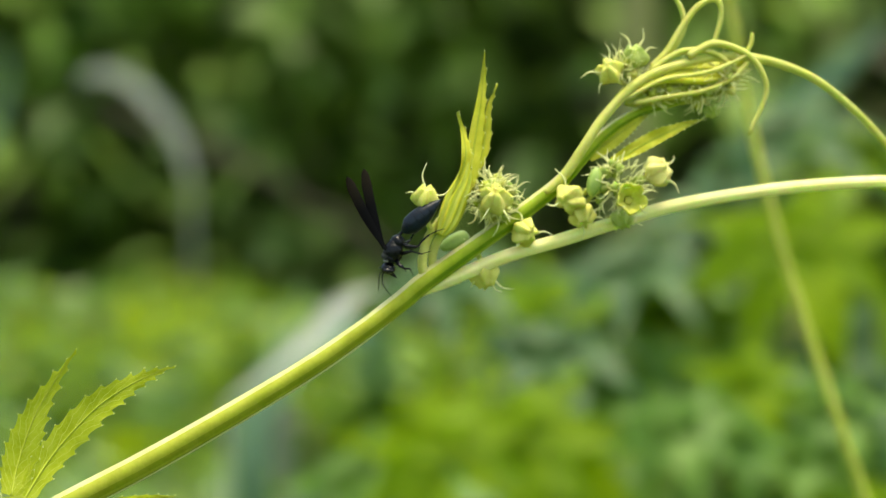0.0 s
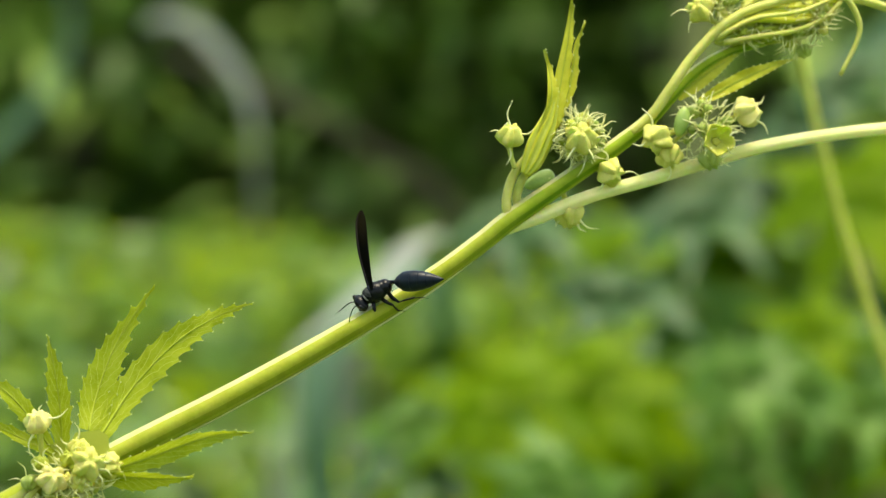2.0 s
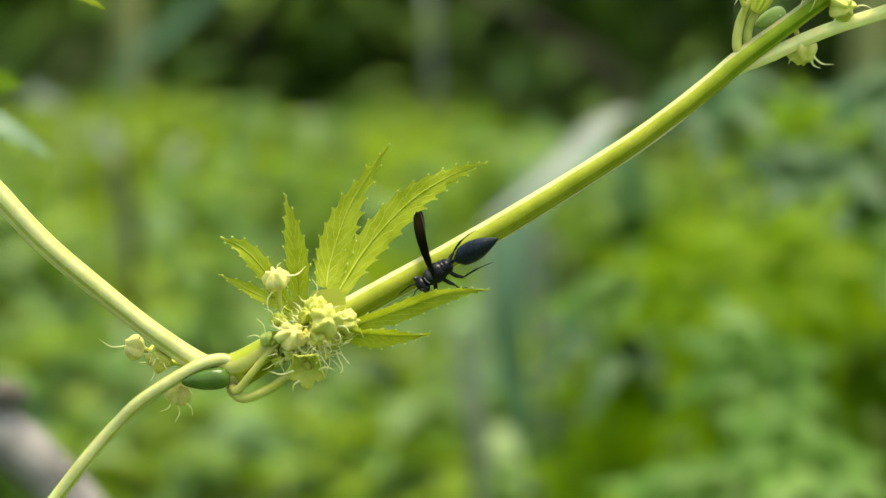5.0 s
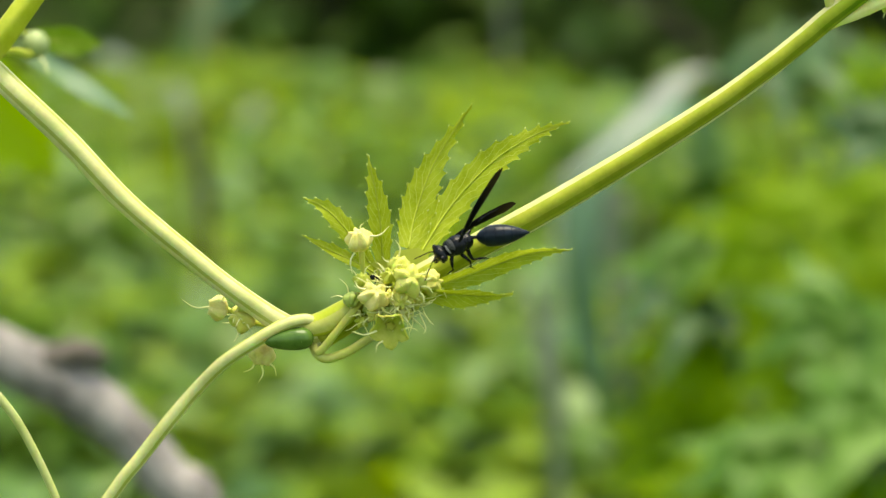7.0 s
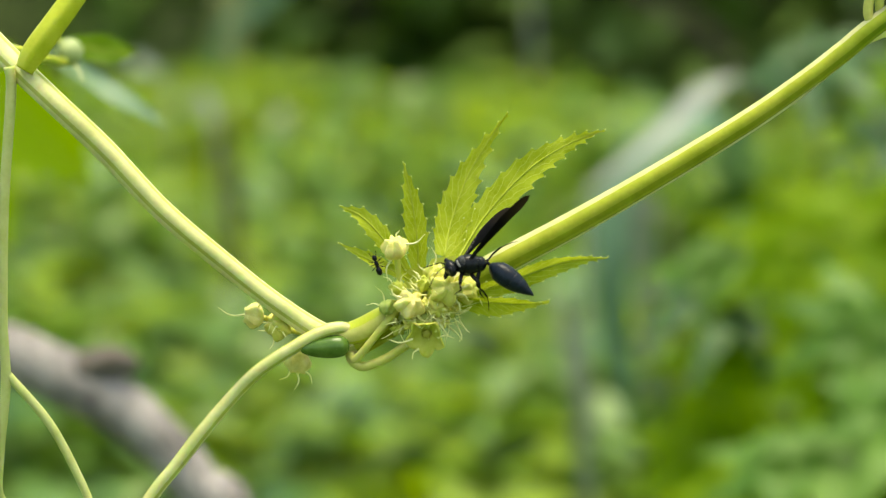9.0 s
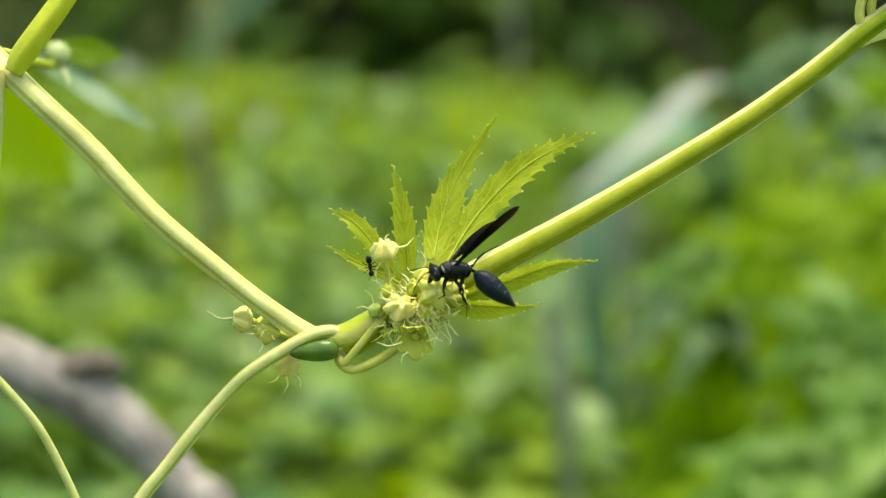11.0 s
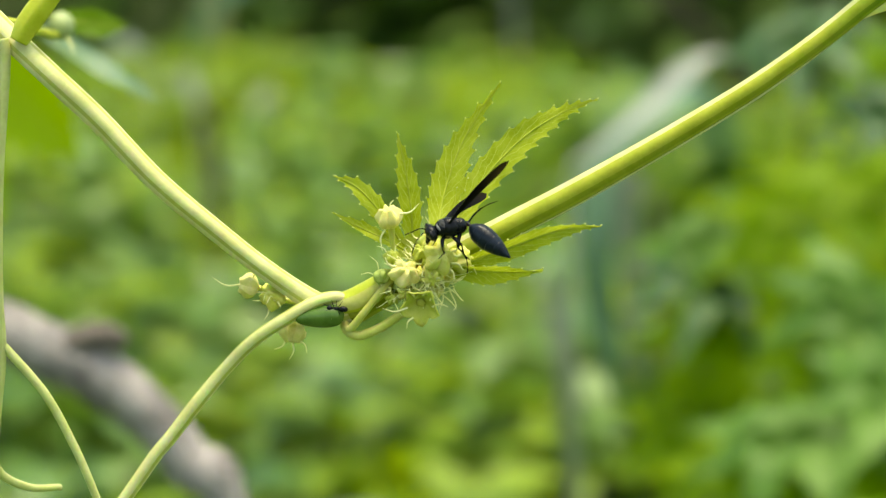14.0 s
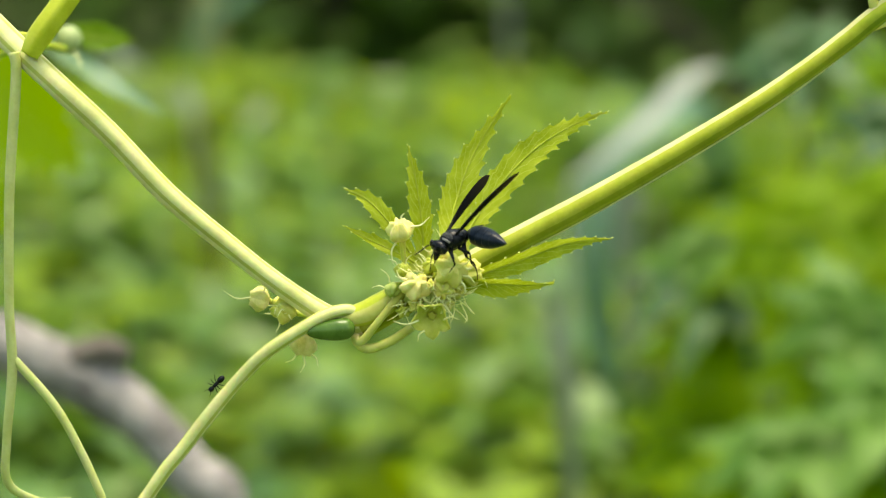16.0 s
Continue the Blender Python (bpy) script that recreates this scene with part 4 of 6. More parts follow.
flower_bud(vine, V(2.3, -73.9, -4), 0.0044, (0.8, -0.6, 0.15), BUD, stalk_to=V(-3, -77, -1), seed=5, tips=((3.4, -3.0),))
flower_bud(vine, V(-3.6, -70.6, -3.5), 0.0038, (0.1, -0.3, 1), BUD, stalk_to=V(-4, -76, -1), seed=9, tips=((-0.8, 5.2), (-3.6, 2.0)))
flower_bud(vine, V(-8.8, -76.2, -7.5), 0.0050, (0.25, -0.9, 0.7), BUD_WARM, stalk_to=V(-6, -78, -1), seed=6, tips=((-3.6, 3.2), (3.4, -3.4)))
flower_bud(vine, V(-13.1, -77.3, -4), 0.0030, (0.1, -0.5, -1), BUD_GREEN, stalk_to=V(-9, -77, -2), seed=7, tips=((-4.2, 0.5), (-2.4, 4.2)))
flower_bud(vine, V(-11.1, -73.5, -4), 0.0029, (0.1, -0.4, 1), CUP, stalk_to=V(-8, -77.5, -2), seed=16, tips=((-3.0, 2.4), (1.8, 3.2)))
flower_bud(vine, V(-5.7, -72.6, -5), 0.0029, (0.1, -0.8, 0.7), CUP, stalk_to=V(-5, -77.5, -2), seed=17, tips=((-2.6, 2.8), (-3.2, 0.6), (2.0, 2.0)))
flower_bud(vine, V(-3.1, -76.8, -6.5), 0.0042, (0.2, -0.8, -0.5), BUD, stalk_to=V(-4, -77.5, -2), seed=15, tips=((-1.6, 2.4), (2.6, 1.6), (3.6, -0.4), (1.2, -3.8), (-2.6, -3.0)))
for n_bud, (bx, bz, by) in enumerate(((-11.2, -81.6, -3.5), (-8.6, -80.2, -5.5), (-5.2, -79.0, -6.0), (-2.4, -80.0, -4.5), (-6.8, -74.9, -4.5), (0.2, -77.4, -3.5), (-9.6, -79.2, -3.0), (-5.6, -76.3, -7.0))):
    flower_bud(vine, V(bx, bz, by), 0.0024, (0.3 * math.sin(2.1 * n_bud), -1, 0.6 * math.cos(1.7 * n_bud)), (CUP, BUD, BUD_GREEN, BUD)[n_bud % 4], reach=0.0032, stalk_to=HEAD, seed=40 + n_bud)
bell_flower(vine, V(-5.6, -82.9, -8.5), 0.0070, (-0.10, -1, -0.30), PETAL, 8, 1.45, HEAD, ((-7.4, -0.1), (5.6, 0.1), (-2.6, -4.2), (1.0, 4.2), (-2.0, 4.4), (3.4, 2.2)))
small_buds(vine, HEAD, 0.0050, 12, 0.0022, 31)
bristles(vine, HEAD, 0.0060, 34, 0.0046, 32)
bristles(vine, V(-9.8, -80.6, -3.5), 0.0022, 9, 0.0042, 34, (-0.5, -1, -0.4))
bristles(vine, V(0.2, -79.0, -3.5), 0.0024, 12, 0.0042, 35, (0.7, -1, -0.3))

# the pale buds behind the left stem
flower_bud(vine, V(-40.0, -80.0, 3), 0.0042, (-1, -0.2, 0.15), BUD_WARM, spikes=2, reach=0.006, stalk_to=V(-33, -82.5, 3), seed=12, tips=((-7.2, 1.9), (2, 3)))
flower_bud(vine, V(-35.2, -82.0, 3), 0.0050, (-0.6, -0.6, 0.3), BUD, spikes=5, reach=0.003, stalk_to=V(-27, -84, 2), seed=13)
flower_bud(vine, V(-31.2, -89.2, 2), 0.0045, (-0.1, -0.3, -1), BUD_WARM, spikes=5, reach=0.004, stalk_to=V(-27, -85, 2), seed=14, tips=((-0.8, -5.5), (2.8, -4.2), (-3.8, -3.4)))
bristles(vine, V(-34.0, -81.5, 3), 0.002, 12, 0.004, 33)


# ---- leaves near the upper left of the vine ----
def side_leaf(base, tip, width, normal, mat, seed, name, label, origin=V(-84, -27, 2)):
    leaf = leaf_lobe(vine, base, tip, width, 0.0, normal, seed, 10, 0.2, name, 0.5, mat, False)
    leaf["label"] = label
    bm = bmesh.new()
    tube(bm, [(*origin, 0.0008), (*(Vector(origin) * 0.4 + Vector(base) * 0.6 + Vector((0, 0, 0.002))), 0.0007), (*base, 0.0006)], 6, 4)
    part("leaf_stalk", bm, GROOVE, leaf)


side_leaf((-0.1190, 0.30, 0.9600), (-0.0845, 0.30, 0.9372), 0.0062, (0.35, -1, 0.9), TEAL, 41, "narrow_leaf", "blue-green narrow leaf behind the stem")
side_leaf((-0.178, 0.48, 0.955), (-0.128, 0.47, 0.9080), 0.032, (0.2, -1, -0.2), BROAD_LIT, 42, "broad_leaf", "yellow-green leaf with sunlight in its colour, behind the stem")
side_leaf((-0.185, 0.48, 0.930), (-0.155, 0.47, 0.8850), 0.024, (0.2, -1, -0.2), BROAD_LIT, 44, "broad_leaf", "yellow-green leaf with sunlight in its colour, behind the stem")
side_leaf((-0.1020, 0.20, 0.9660), (-0.0830, 0.20, 0.9640), 0.007, (0.1, -1, 0.3), BROAD, 45, "small_leaf", "dark green small leaf behind the round bud")
side_leaf((-0.0735, 0.055, 0.9995), (-0.0500, 0.06, 0.9866), 0.0042, (0.3, -1, 0.7), YOUNG, 43, "young_leaf", "yellow-green pointed leaf above the fork", V(-70, -8, 4))

# ---- the vine: long shoot, swaying on its foot ----
vine_shoot = empty("vine_shoot", pose(-0.0162, 0, 0.9176))
tagged(vine_shoot, "long swaying yellow-green vine shoot with folded leaf, buds and tendrils", "vine")
stem_part("shoot_stem", [(-4, -2.2, 2.44), (6, 3.6, 2.54), (15.8, 9.0, 2.54), (27.2, 14.9, 2.54), (40.7, 21.7, 2.49), (57.7, 31.0, 2.33), (74.7, 40.9, 2.17), (86, 48.4, 2.07), (94.4, 54.6, 2.07), (100.2, 59.2, 2.07), (111.8, 67.2, 1.85), (123.5, 75.3, 1.70), (130.5, 81, 1.48), (138.9, 89.9, 1.27), (146.6, 95, 1.06), (156.9, 98.3, 0.85)], vine_shoot, S, mats=(SHOOT_RIDGE, SHOOT_GROOVE, SHOOT_LIT_EDGE), sides=36, ridges=4, depth=0.03, label="ridged yellow-green shoot stem, darker green above", shift=(0.4, -0.95), turn=-0.3, valley=-0.35)
def rim_light_strip(pts, parent, shift, height):
    """An added thin pale strip under the stem, in place of its rim light."""
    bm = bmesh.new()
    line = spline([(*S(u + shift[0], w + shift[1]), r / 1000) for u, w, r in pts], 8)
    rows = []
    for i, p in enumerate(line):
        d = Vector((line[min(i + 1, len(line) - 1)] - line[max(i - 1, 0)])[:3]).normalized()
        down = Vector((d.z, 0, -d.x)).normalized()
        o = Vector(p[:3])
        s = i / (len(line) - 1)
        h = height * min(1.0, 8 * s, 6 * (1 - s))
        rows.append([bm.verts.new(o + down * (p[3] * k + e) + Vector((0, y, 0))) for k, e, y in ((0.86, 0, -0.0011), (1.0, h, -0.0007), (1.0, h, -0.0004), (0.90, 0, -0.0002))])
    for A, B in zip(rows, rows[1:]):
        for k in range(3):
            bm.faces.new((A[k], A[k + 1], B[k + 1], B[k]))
    part("rim_light_strip", bm, RIM_LIGHT, parent, "thin pale strip added for rim light under the stem")


rim_light_strip([(6, 3.6, 2.4), (15.8, 9.0, 2.4), (27.2, 14.9, 2.4), (40.7, 21.7, 2.35), (57.7, 31.0, 2.2), (74.7, 40.9, 2.05), (86, 48.4, 1.95), (94.4, 54.6, 1.90)], vine_shoot, (0.4, -0.95), 0.00036)
stem_part("long_tendril", [(126, 77.5, 0.67, -1), (130, 81.5, 1.01, -2), (133.8, 87.2, 1.05, -3), (138.9, 94.3, 1.01, -3), (146.6, 101.6, 0.97, -3), (156.9, 105.8, 0.92, -3), (170, 107.6, 0.92, -3), (183.2, 105.2, 0.92, -2), (193.9, 100, 0.84, 0), (205.7, 90.5, 0.80, 2), (216, 78, 0.76, 4)], vine_shoot, S, mats=(PALE, PALE), sides=15, label="pale arching tendril", shift=(0.6, -0.7))
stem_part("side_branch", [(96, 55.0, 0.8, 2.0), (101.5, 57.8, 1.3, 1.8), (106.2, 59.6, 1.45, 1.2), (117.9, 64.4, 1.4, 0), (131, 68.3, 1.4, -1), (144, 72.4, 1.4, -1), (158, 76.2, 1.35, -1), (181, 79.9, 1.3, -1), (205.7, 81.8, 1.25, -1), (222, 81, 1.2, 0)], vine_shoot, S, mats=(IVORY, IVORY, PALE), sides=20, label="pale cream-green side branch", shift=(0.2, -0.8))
stem_part("twig", [(202, 81.6, 0.8, 1), (208, 78.5, 0.9, 0), (214, 73, 0.8, 0)], vine_shoot, S, mats=(PALE, GROOVE), sides=10)
for pts in ([(101.4, 58.7, 1.2, 0.5), (100.4, 59.3, 1.1), (99.7, 61.8, 1.0), (100.6, 66.2, 0.95), (102.6, 69.6, 0.9), (105.0, 72.6, 0.8, -1)], [(103.4, 60.2, 1.1, 1.2), (102.5, 60.9, 1.0, 1), (102.2, 63.5, 0.9, 1), (103.4, 66.8, 0.85, 1), (105.2, 69.4, 0.85, 0), (107.0, 72.0, 0.8, -1)]):
    stem_part("leaf_stalk", pts, vine_shoot, S, mats=(RIDGE, PALE), sides=10)
# young folded leaf: a pleated fan that runs up into three narrow lobes, toothed on one edge
for k, (spine, w, normal, teeth, neck) in enumerate((
        (((106.3, 75.8), (108.0, 82.7), (108.3, 87.6), (107.3, 93.4)), 2.6, (0.45, -0.9, 0.0), 6, 0.9),
        (((109.0, 77.5), (109.7, 80.5), (111.0, 88.2), (112.4, 97.6), (113.0, 106.4)), 3.1, (-0.2, -1, 0.1), 11, 0.7),
        (((109.8, 77.5), (111.0, 81.0), (113.1, 85.9), (114.3, 91.3), (114.8, 95.7), (116.0, 99.8)), 2.3, (0.5, -0.9, 0.0), 9, 0.6))):
    leaf_lobe(vine_shoot, None, None, w / 1000, 0.0, normal, 50 + k, teeth, 0.4, "folded_leaf_lobe", 0.32, FOLDED, True, 0.12, [S(u, v, (-2, -1.5, 0)[k]) for u, v in spine], neck, (-1,))
bm = bmesh.new()
tube(bm, [(*S(u, w, -2), r / 1000) for u, w, r in ((103.2, 67.6, 0.9), (104.7, 70.4, 1.9), (106.5, 74.8, 2.15), (108.3, 78.8, 1.7), (109.3, 82.6, 1.0), (109.8, 85.7, 0.3))], 44, 8, 9, 0.20, 0.2, 0.6)
part("pleated_blade", bm, (FOLDED, CUP), vine_shoot, "pleated yellow-green blade of the young leaf")

flower_bud(vine_shoot, S(99.7, 75.3, -3), 0.0047, (0.0, -0.55, 0.8), BUD, spikes=4, reach=0.0058, stalk_to=S(101.3, 69.0, -1), seed=61, tips=((0.2, 7.2), (-4.4, 0.8), (5, 1.7), (-0.9, -6)))
ovary(vine_shoot, S(107.3, 66.5, 2), 0.0068, 0.0036, (0.9, 0, 0.4), FRUIT_PALE, "smooth pale green swollen gland")
HEADS = ((115.3, 75.4, 0, 0.0048, 62, 0.0040, 26), (142.0, 78.8, -3, 0.0056, 30, 0.0044, 22), (160, 100.2, 0, 0.0040, 16, 0.0030, 12), (152.5, 99.0, 0, 0.0034, 10, 0.003, 7), (167.5, 102.0, -1, 0.0036, 34, 0.0036, 9), (144.5, 103.5, 1, 0.0030, 26, 0.0036, 9))
for k, (u, w, e, r, count, reach, buds) in enumerate(HEADS):
    bristles(vine_shoot, S(u, w, e), r, count, reach, 70 + k)
    small_buds(vine_shoot, S(u, w, e), r * 0.95, buds, 0.0022 if k > 1 else 0.0023, 80 + k, BUD_GREEN if k == 1 else None)
flower_bud(vine_shoot, S(114.6, 75.0, -5), 0.0058, (-0.2, -1, 0.6), BUD, spikes=5, reach=0.004, stalk_to=S(115, 71, 0), seed=62)
flower_bud(vine_shoot, S(121.4, 68.2, -3), 0.0050, (0.4, -0.8, -0.2), BUD, spikes=4, reach=0.005, stalk_to=S(117, 70, 1), seed=63, tips=((6.2, -0.4), (-2, 5), (-3.5, -3.5)))
flower_bud(vine_shoot, S(114.0, 59.6, 2), 0.0052, (0.2, -0.3, -1), BUD, spikes=5, reach=0.0058, stalk_to=S(112, 65, 2), seed=64, tips=((6.2, -2.8), (-3.2, -2.6), (-6, -2.0), (3.5, -3.5)))
bell_flower(vine_shoot, S(142.5, 75.4, -12), 0.0068, (0.05, -1, 0.12), PETAL, 65, 0.3, S(142, 79, -3), ((3.4, -3.0), (-3.2, -3.4), (4.2, 1.6)), 0.07)
flower_bud(vine_shoot, S(150.6, 81.6, -5), 0.0056, (0.7, -0.5, 0.45), BUD_WARM, stalk_to=S(145, 80, -2), seed=66, tips=((4.5, -4.5), (3.5, 3.5)))
flower_bud(vine_shoot, S(131.0, 75.2, -5), 0.0056, (-0.6, -0.6, -0.4), BUD, stalk_to=S(138, 78, -2), seed=67, tips=((-3.6, 6.5), (-5.5, -0.8), (1.5, -5), (4.5, -2)))
flower_bud(vine_shoot, S(134.2, 72.2, -4), 0.0048, (0.1, -0.6, -0.9), BUD, stalk_to=S(139, 78, -2), seed=167, tips=((-1, -5.5), (5, -1.5), (4.5, 1.2)))
flower_bud(vine_shoot, S(142.4, 71.6, -5), 0.0042, (0.1, -0.5, -1), BUD_GREEN, spikes=5, reach=0.003, stalk_to=S(142, 77, -3), seed=68)
bm = bmesh.new()
blob(bm, S(136.3, 79.2, -5), mm(1.6, 1.3, 3.2), (0.25, 0, 1), 12, 8)
part("leaf_bud", bm, FRUIT_PALE, vine_shoot, "smooth blue-green leaf bud")
leaf_lobe(vine_shoot, S(136.5, 84.5, 0), S(149.8, 94.0, 0), 0.0036, 0.0004, (0.3, -1, 0.3), 91, 13, 0.5, "folded_leaf_lobe", 0.4, FOLDED, bite=0.04)
leaf_lobe(vine_shoot, S(141, 83.8, -3), S(161.5, 93.2, -3), 0.0030, 0.0006, (0.3, -1, 0.4), 92, 14, 0.5, "folded_leaf_lobe", 0.4, FOLDED, bite=0.04)
flower_bud(vine_shoot, S(141.0, 103.0, -1), 0.0050, (-0.5, -0.6, 0.4), BUD, stalk_to=S(146, 100, 0), seed=93, tips=((-6.5, -1.6), (-1.2, 6.0), (3.0, 4.8), (-2.5, -5)))
flower_bud(vine_shoot, S(147.2, 106.4, 0), 0.0050, (-0.2, -0.5, 1), BUD_GREEN, stalk_to=S(149, 101, 1), seed=94, tips=((1.5, 6.2), (-3.6, 5.0), (4.8, 2.0), (-4.5, 0.5)))
flower_bud(vine_shoot, S(164.3, 95.2, -1), 0.0030, (0.4, -0.3, -1), BUD_GREEN, spikes=5, reach=0.0035, stalk_to=S(162, 99, 0), seed=95)
for k in range(6):
    stem_part("leaf_pleat", [(143 + k, 97 + 0.4 * k, 0.5, -2), (152 + k, 101 + 0.7 * k, 0.7, -4 + k * 0.7), (161 + k, 101.2 + 1.0 * k, 0.75, -4 + k), (169 + 0.6 * k, 103 + 0.6 * k, 0.35, -2)], vine_shoot, S, mats=(CUP, FOLDED), sides=8)
bm = bmesh.new()
tube(bm, [(*S(u, w, e), r / 1000) for u, w, e, r in ((145, 96.2, 0, 0.6), (149, 98.0, 0, 2.0), (154, 99.6, 0.5, 3.0), (160, 101.0, 1, 3.6), (166, 102.6, 1, 3.3), (170.5, 104.6, 1, 2.0), (173.5, 106.4, 1, 0.3))], 40, 8, 10, 0.14, 0.2)
for v in bm.verts:
    v.co += Vector((1, 1, 1)) * 0.0005 * noise.noise(v.co * 900)
part("folded_leaf_tip", bm, (CUP, BUD_GREEN), vine_shoot, "tightly folded green leaf tip")
for pts in ([(144, 97, 0.5, -3), (152, 101.2, 0.45, -5), (161, 102.8, 0.45, -6), (168, 105.5, 0.4, -5), (172, 107.5, 0.4, -4)], [(146, 96.2, 0.55, -3), (153, 97.6, 0.5, -5), (160, 98.8, 0.5, -6), (167, 101.5, 0.45, -5), (171.5, 105.5, 0.5, -4)], [(150, 103.5, 0.6, -2), (157, 107.6, 0.65, -3), (164, 107.2, 0.6, -4), (170, 103, 0.5, -4)], [(151.1, 104.4, 0.85, 0), (154.0, 107.2, 0.81, 0), (156.1, 110.3, 0.77, 0), (158.2, 113.6, 0.73, 0), (160.8, 117.0, 0.69, 0), (163.5, 119.0, 0.65, 0), (165.5, 119.4, 0.61, 0), (166.8, 118.0, 0.57, 0), (166.8, 115.3, 0.53, 0), (165.9, 112.0, 0.49, 0), (164.8, 109.4, 0.45, 0)], [(155.0, 107.3, 0.70, 1), (157.1, 110.1, 0.66, 1), (158.5, 112.6, 0.63, 1), (158.7, 114.8, 0.59, 1), (157.9, 117.5, 0.56, 1), (156.0, 120.5, 0.52, 1), (154.2, 123.6, 0.49, 1), (153.1, 126.5, 0.45, 1)], [(158, 106.5, 0.8, -4), (164, 109.4, 0.8, -4), (171.3, 107.4, 0.72, -4), (175.0, 103.5, 0.62, -4), (175.8, 98.6, 0.55, -4), (171.8, 90.2, 0.45, -4)], [(172, 107.5, 0.5), (173.8, 110, 0.5), (174.2, 112.5, 0.35)]):
    stem_part("tendril", pts, vine_shoot, S, mats=(PALE, PALE), sides=10)


# ---- wasp ----
def wm(*p):
    """Millimetres on the wasp, which is a little over the common size."""
    return tuple(v * 0.00107 for v in p)


def wasp_body():
    root = empty("wasp", pose(0.0756, 0.02, 0.98))
    tagged(root, "slender black wasp with blue-black abdomen and smoky wings", "wasp")
    for name, pieces, mat, label in (
            ("pronotum", (((1.75, 0, 0.3), (1.50, 1.65, 1.15), (1, 0, 0.5)),), CUTICLE, ""),
            ("thorax", (((0.2, 0, 0.15), (1.95, 1.95, 2.25), (1, 0, 0.1)), ((0.5, 0, -0.95), (1.15, 1.35, 1.55), (1, 0, 0.0))), CUTICLE, ""),
            ("scutellum", (((-1.2, 0, 0.85), (0.85, 1.30, 0.95), (1, 0, 0.25)),), CUTICLE, ""),
            ("propodeum", (((-1.75, 0, 0.0), (1.55, 1.55, 1.45), (1, 0, 0.3)),), CUTICLE, ""),
            ("thorax_fuzz", (((1.45, 0, 0.95), (1.0, 1.35, 0.95), (1, 0, -0.5)), ((-0.3, 0, 1.40), (0.55, 1.0, 0.75), (1, 0, 0.1))), FUZZ, "grey downy patch on the back")):
        bm = bmesh.new()
        for at, radii, axis in pieces:
            blob(bm, wm(*at), wm(*radii), axis, 18, 12)
        for v in bm.verts:
            v.co += Vector((1, 1, 1)) * 0.00010 * noise.noise(v.co * 2200)
        part(name, bm, mat, root, label)
    bm = bmesh.new()
    blob(bm, wm(3.6, 0, -0.3), wm(1.5, 1.9, 1.15), (1, 0, -0.35), 16, 10)
    blob(bm, wm(4.1, 0, -1.2), wm(0.55, 0.8, 0.9), (0.5, 0, -1), 10, 7)
    hd = part("head", bm, CUTICLE, root)
    bm = bmesh.new()
    blob(bm, wm(2.25, 0.3, 0.75), wm(0.62, 1.15, 0.35), (1, 0, -0.7), 14, 7)
    part("collar", bm, COLLAR, root, "pale grey collar behind the head")
    hips = []
    for s in (1, -1):
        bm = bmesh.new()
        blob(bm, wm(3.9, 1.4 * s, -0.15), wm(0.55, 0.6, 1.15), (0.3, 0, 1), 12, 8)
        part("eye", bm, EYE, hd, "glossy black eye")
        bm = bmesh.new()
        tube(bm, [(*wm(4.3, 0.45 * s, 0.1), 0.00017), (*wm(5.4, 0.8 * s, 0.5), 0.00011), (*wm(7.0, 1.5 * s + 0.3, -0.2), 0.00011), (*wm(8.3, 2.1 * s + 0.6, -1.6 - 0.8 * s), 0.00008)], 6, 5)
        part("antenna", bm, CUTICLE, hd)
        bm = bmesh.new()
        tube(bm, [(*wm(4.2, 0.4 * s, -1.6), 0.0003), (*wm(4.5, 0.3 * s, -2.2), 0.00025), (*wm(4.6, 0.05 * s, -2.7), 0.00008)], 6, 3)
        part("mandible", bm, CUTICLE, hd)
        # legs: fore, middle, hind, with a thick thigh, a thin shin and a jointed foot
        hips.append(empty("hind_leg", pose(-0.0019, 0.0008 * s, -0.0008)))
        hips[-1].parent = root
        for owner, pts in ((root, [(1.5, 0.8, -1.0, .40), (2.1, 1.7, -1.6, .40), (2.3, 2.4, -2.2, .28), (2.35, 2.5, -2.5, .17), (2.0, 2.45, -3.6, .19), (2.3, 2.3, -4.0, .11), (3.0, 2.1, -4.9, .07)]),
                           (root, [(0.0, 0.9, -1.2, .40), (-0.5, 2.0, -1.6, .40), (-1.1, 2.9, -2.1, .28), (-1.25, 3.05, -2.4, .17), (-1.5, 3.1, -4.2, .19), (-1.8, 3.05, -4.7, .11), (-2.7, 3.0, -5.9, .07)]),
                           (hips[-1], [(0.0, 0.0, 0.0, .42), (-0.9, 0.8, -0.9, .44), (-2.0, 1.5, -1.4, .30), (-2.25, 1.6, -1.45, .17), (-3.4, 1.7, -0.9, .20), (-5.0, 1.75, -0.5, .20), (-5.3, 1.75, -0.5, .11), (-7.0, 1.7, -0.6, .10), (-8.6, 1.6, -1.0, .06)])):
            bm = bmesh.new()
            tube(bm, [(*wm(a, b * s, c), r / 1000) for a, b, c, r in pts], 8, 4)
            part("leg", bm, CUTICLE, owner)
    gas = empty("gaster", pose(-0.0034, 0, 0.0002))
    gas.parent = root
    bm = bmesh.new()
    tube(bm, [(*wm(0.3, 0, 0), 0.00045), (*wm(-0.4, 0, 0.1), 0.00035), (*wm(-0.9, 0, 0.1), 0.0004), (*wm(-1.4, 0, 0.1), 0.0010)], 10, 4)
    part("petiole", bm, CUTICLE, gas)
    bm = bmesh.new()
    rings = [(-0.8, 0.40), (-1.15, 0.85), (-1.7, 1.36), (-2.4, 1.78)]
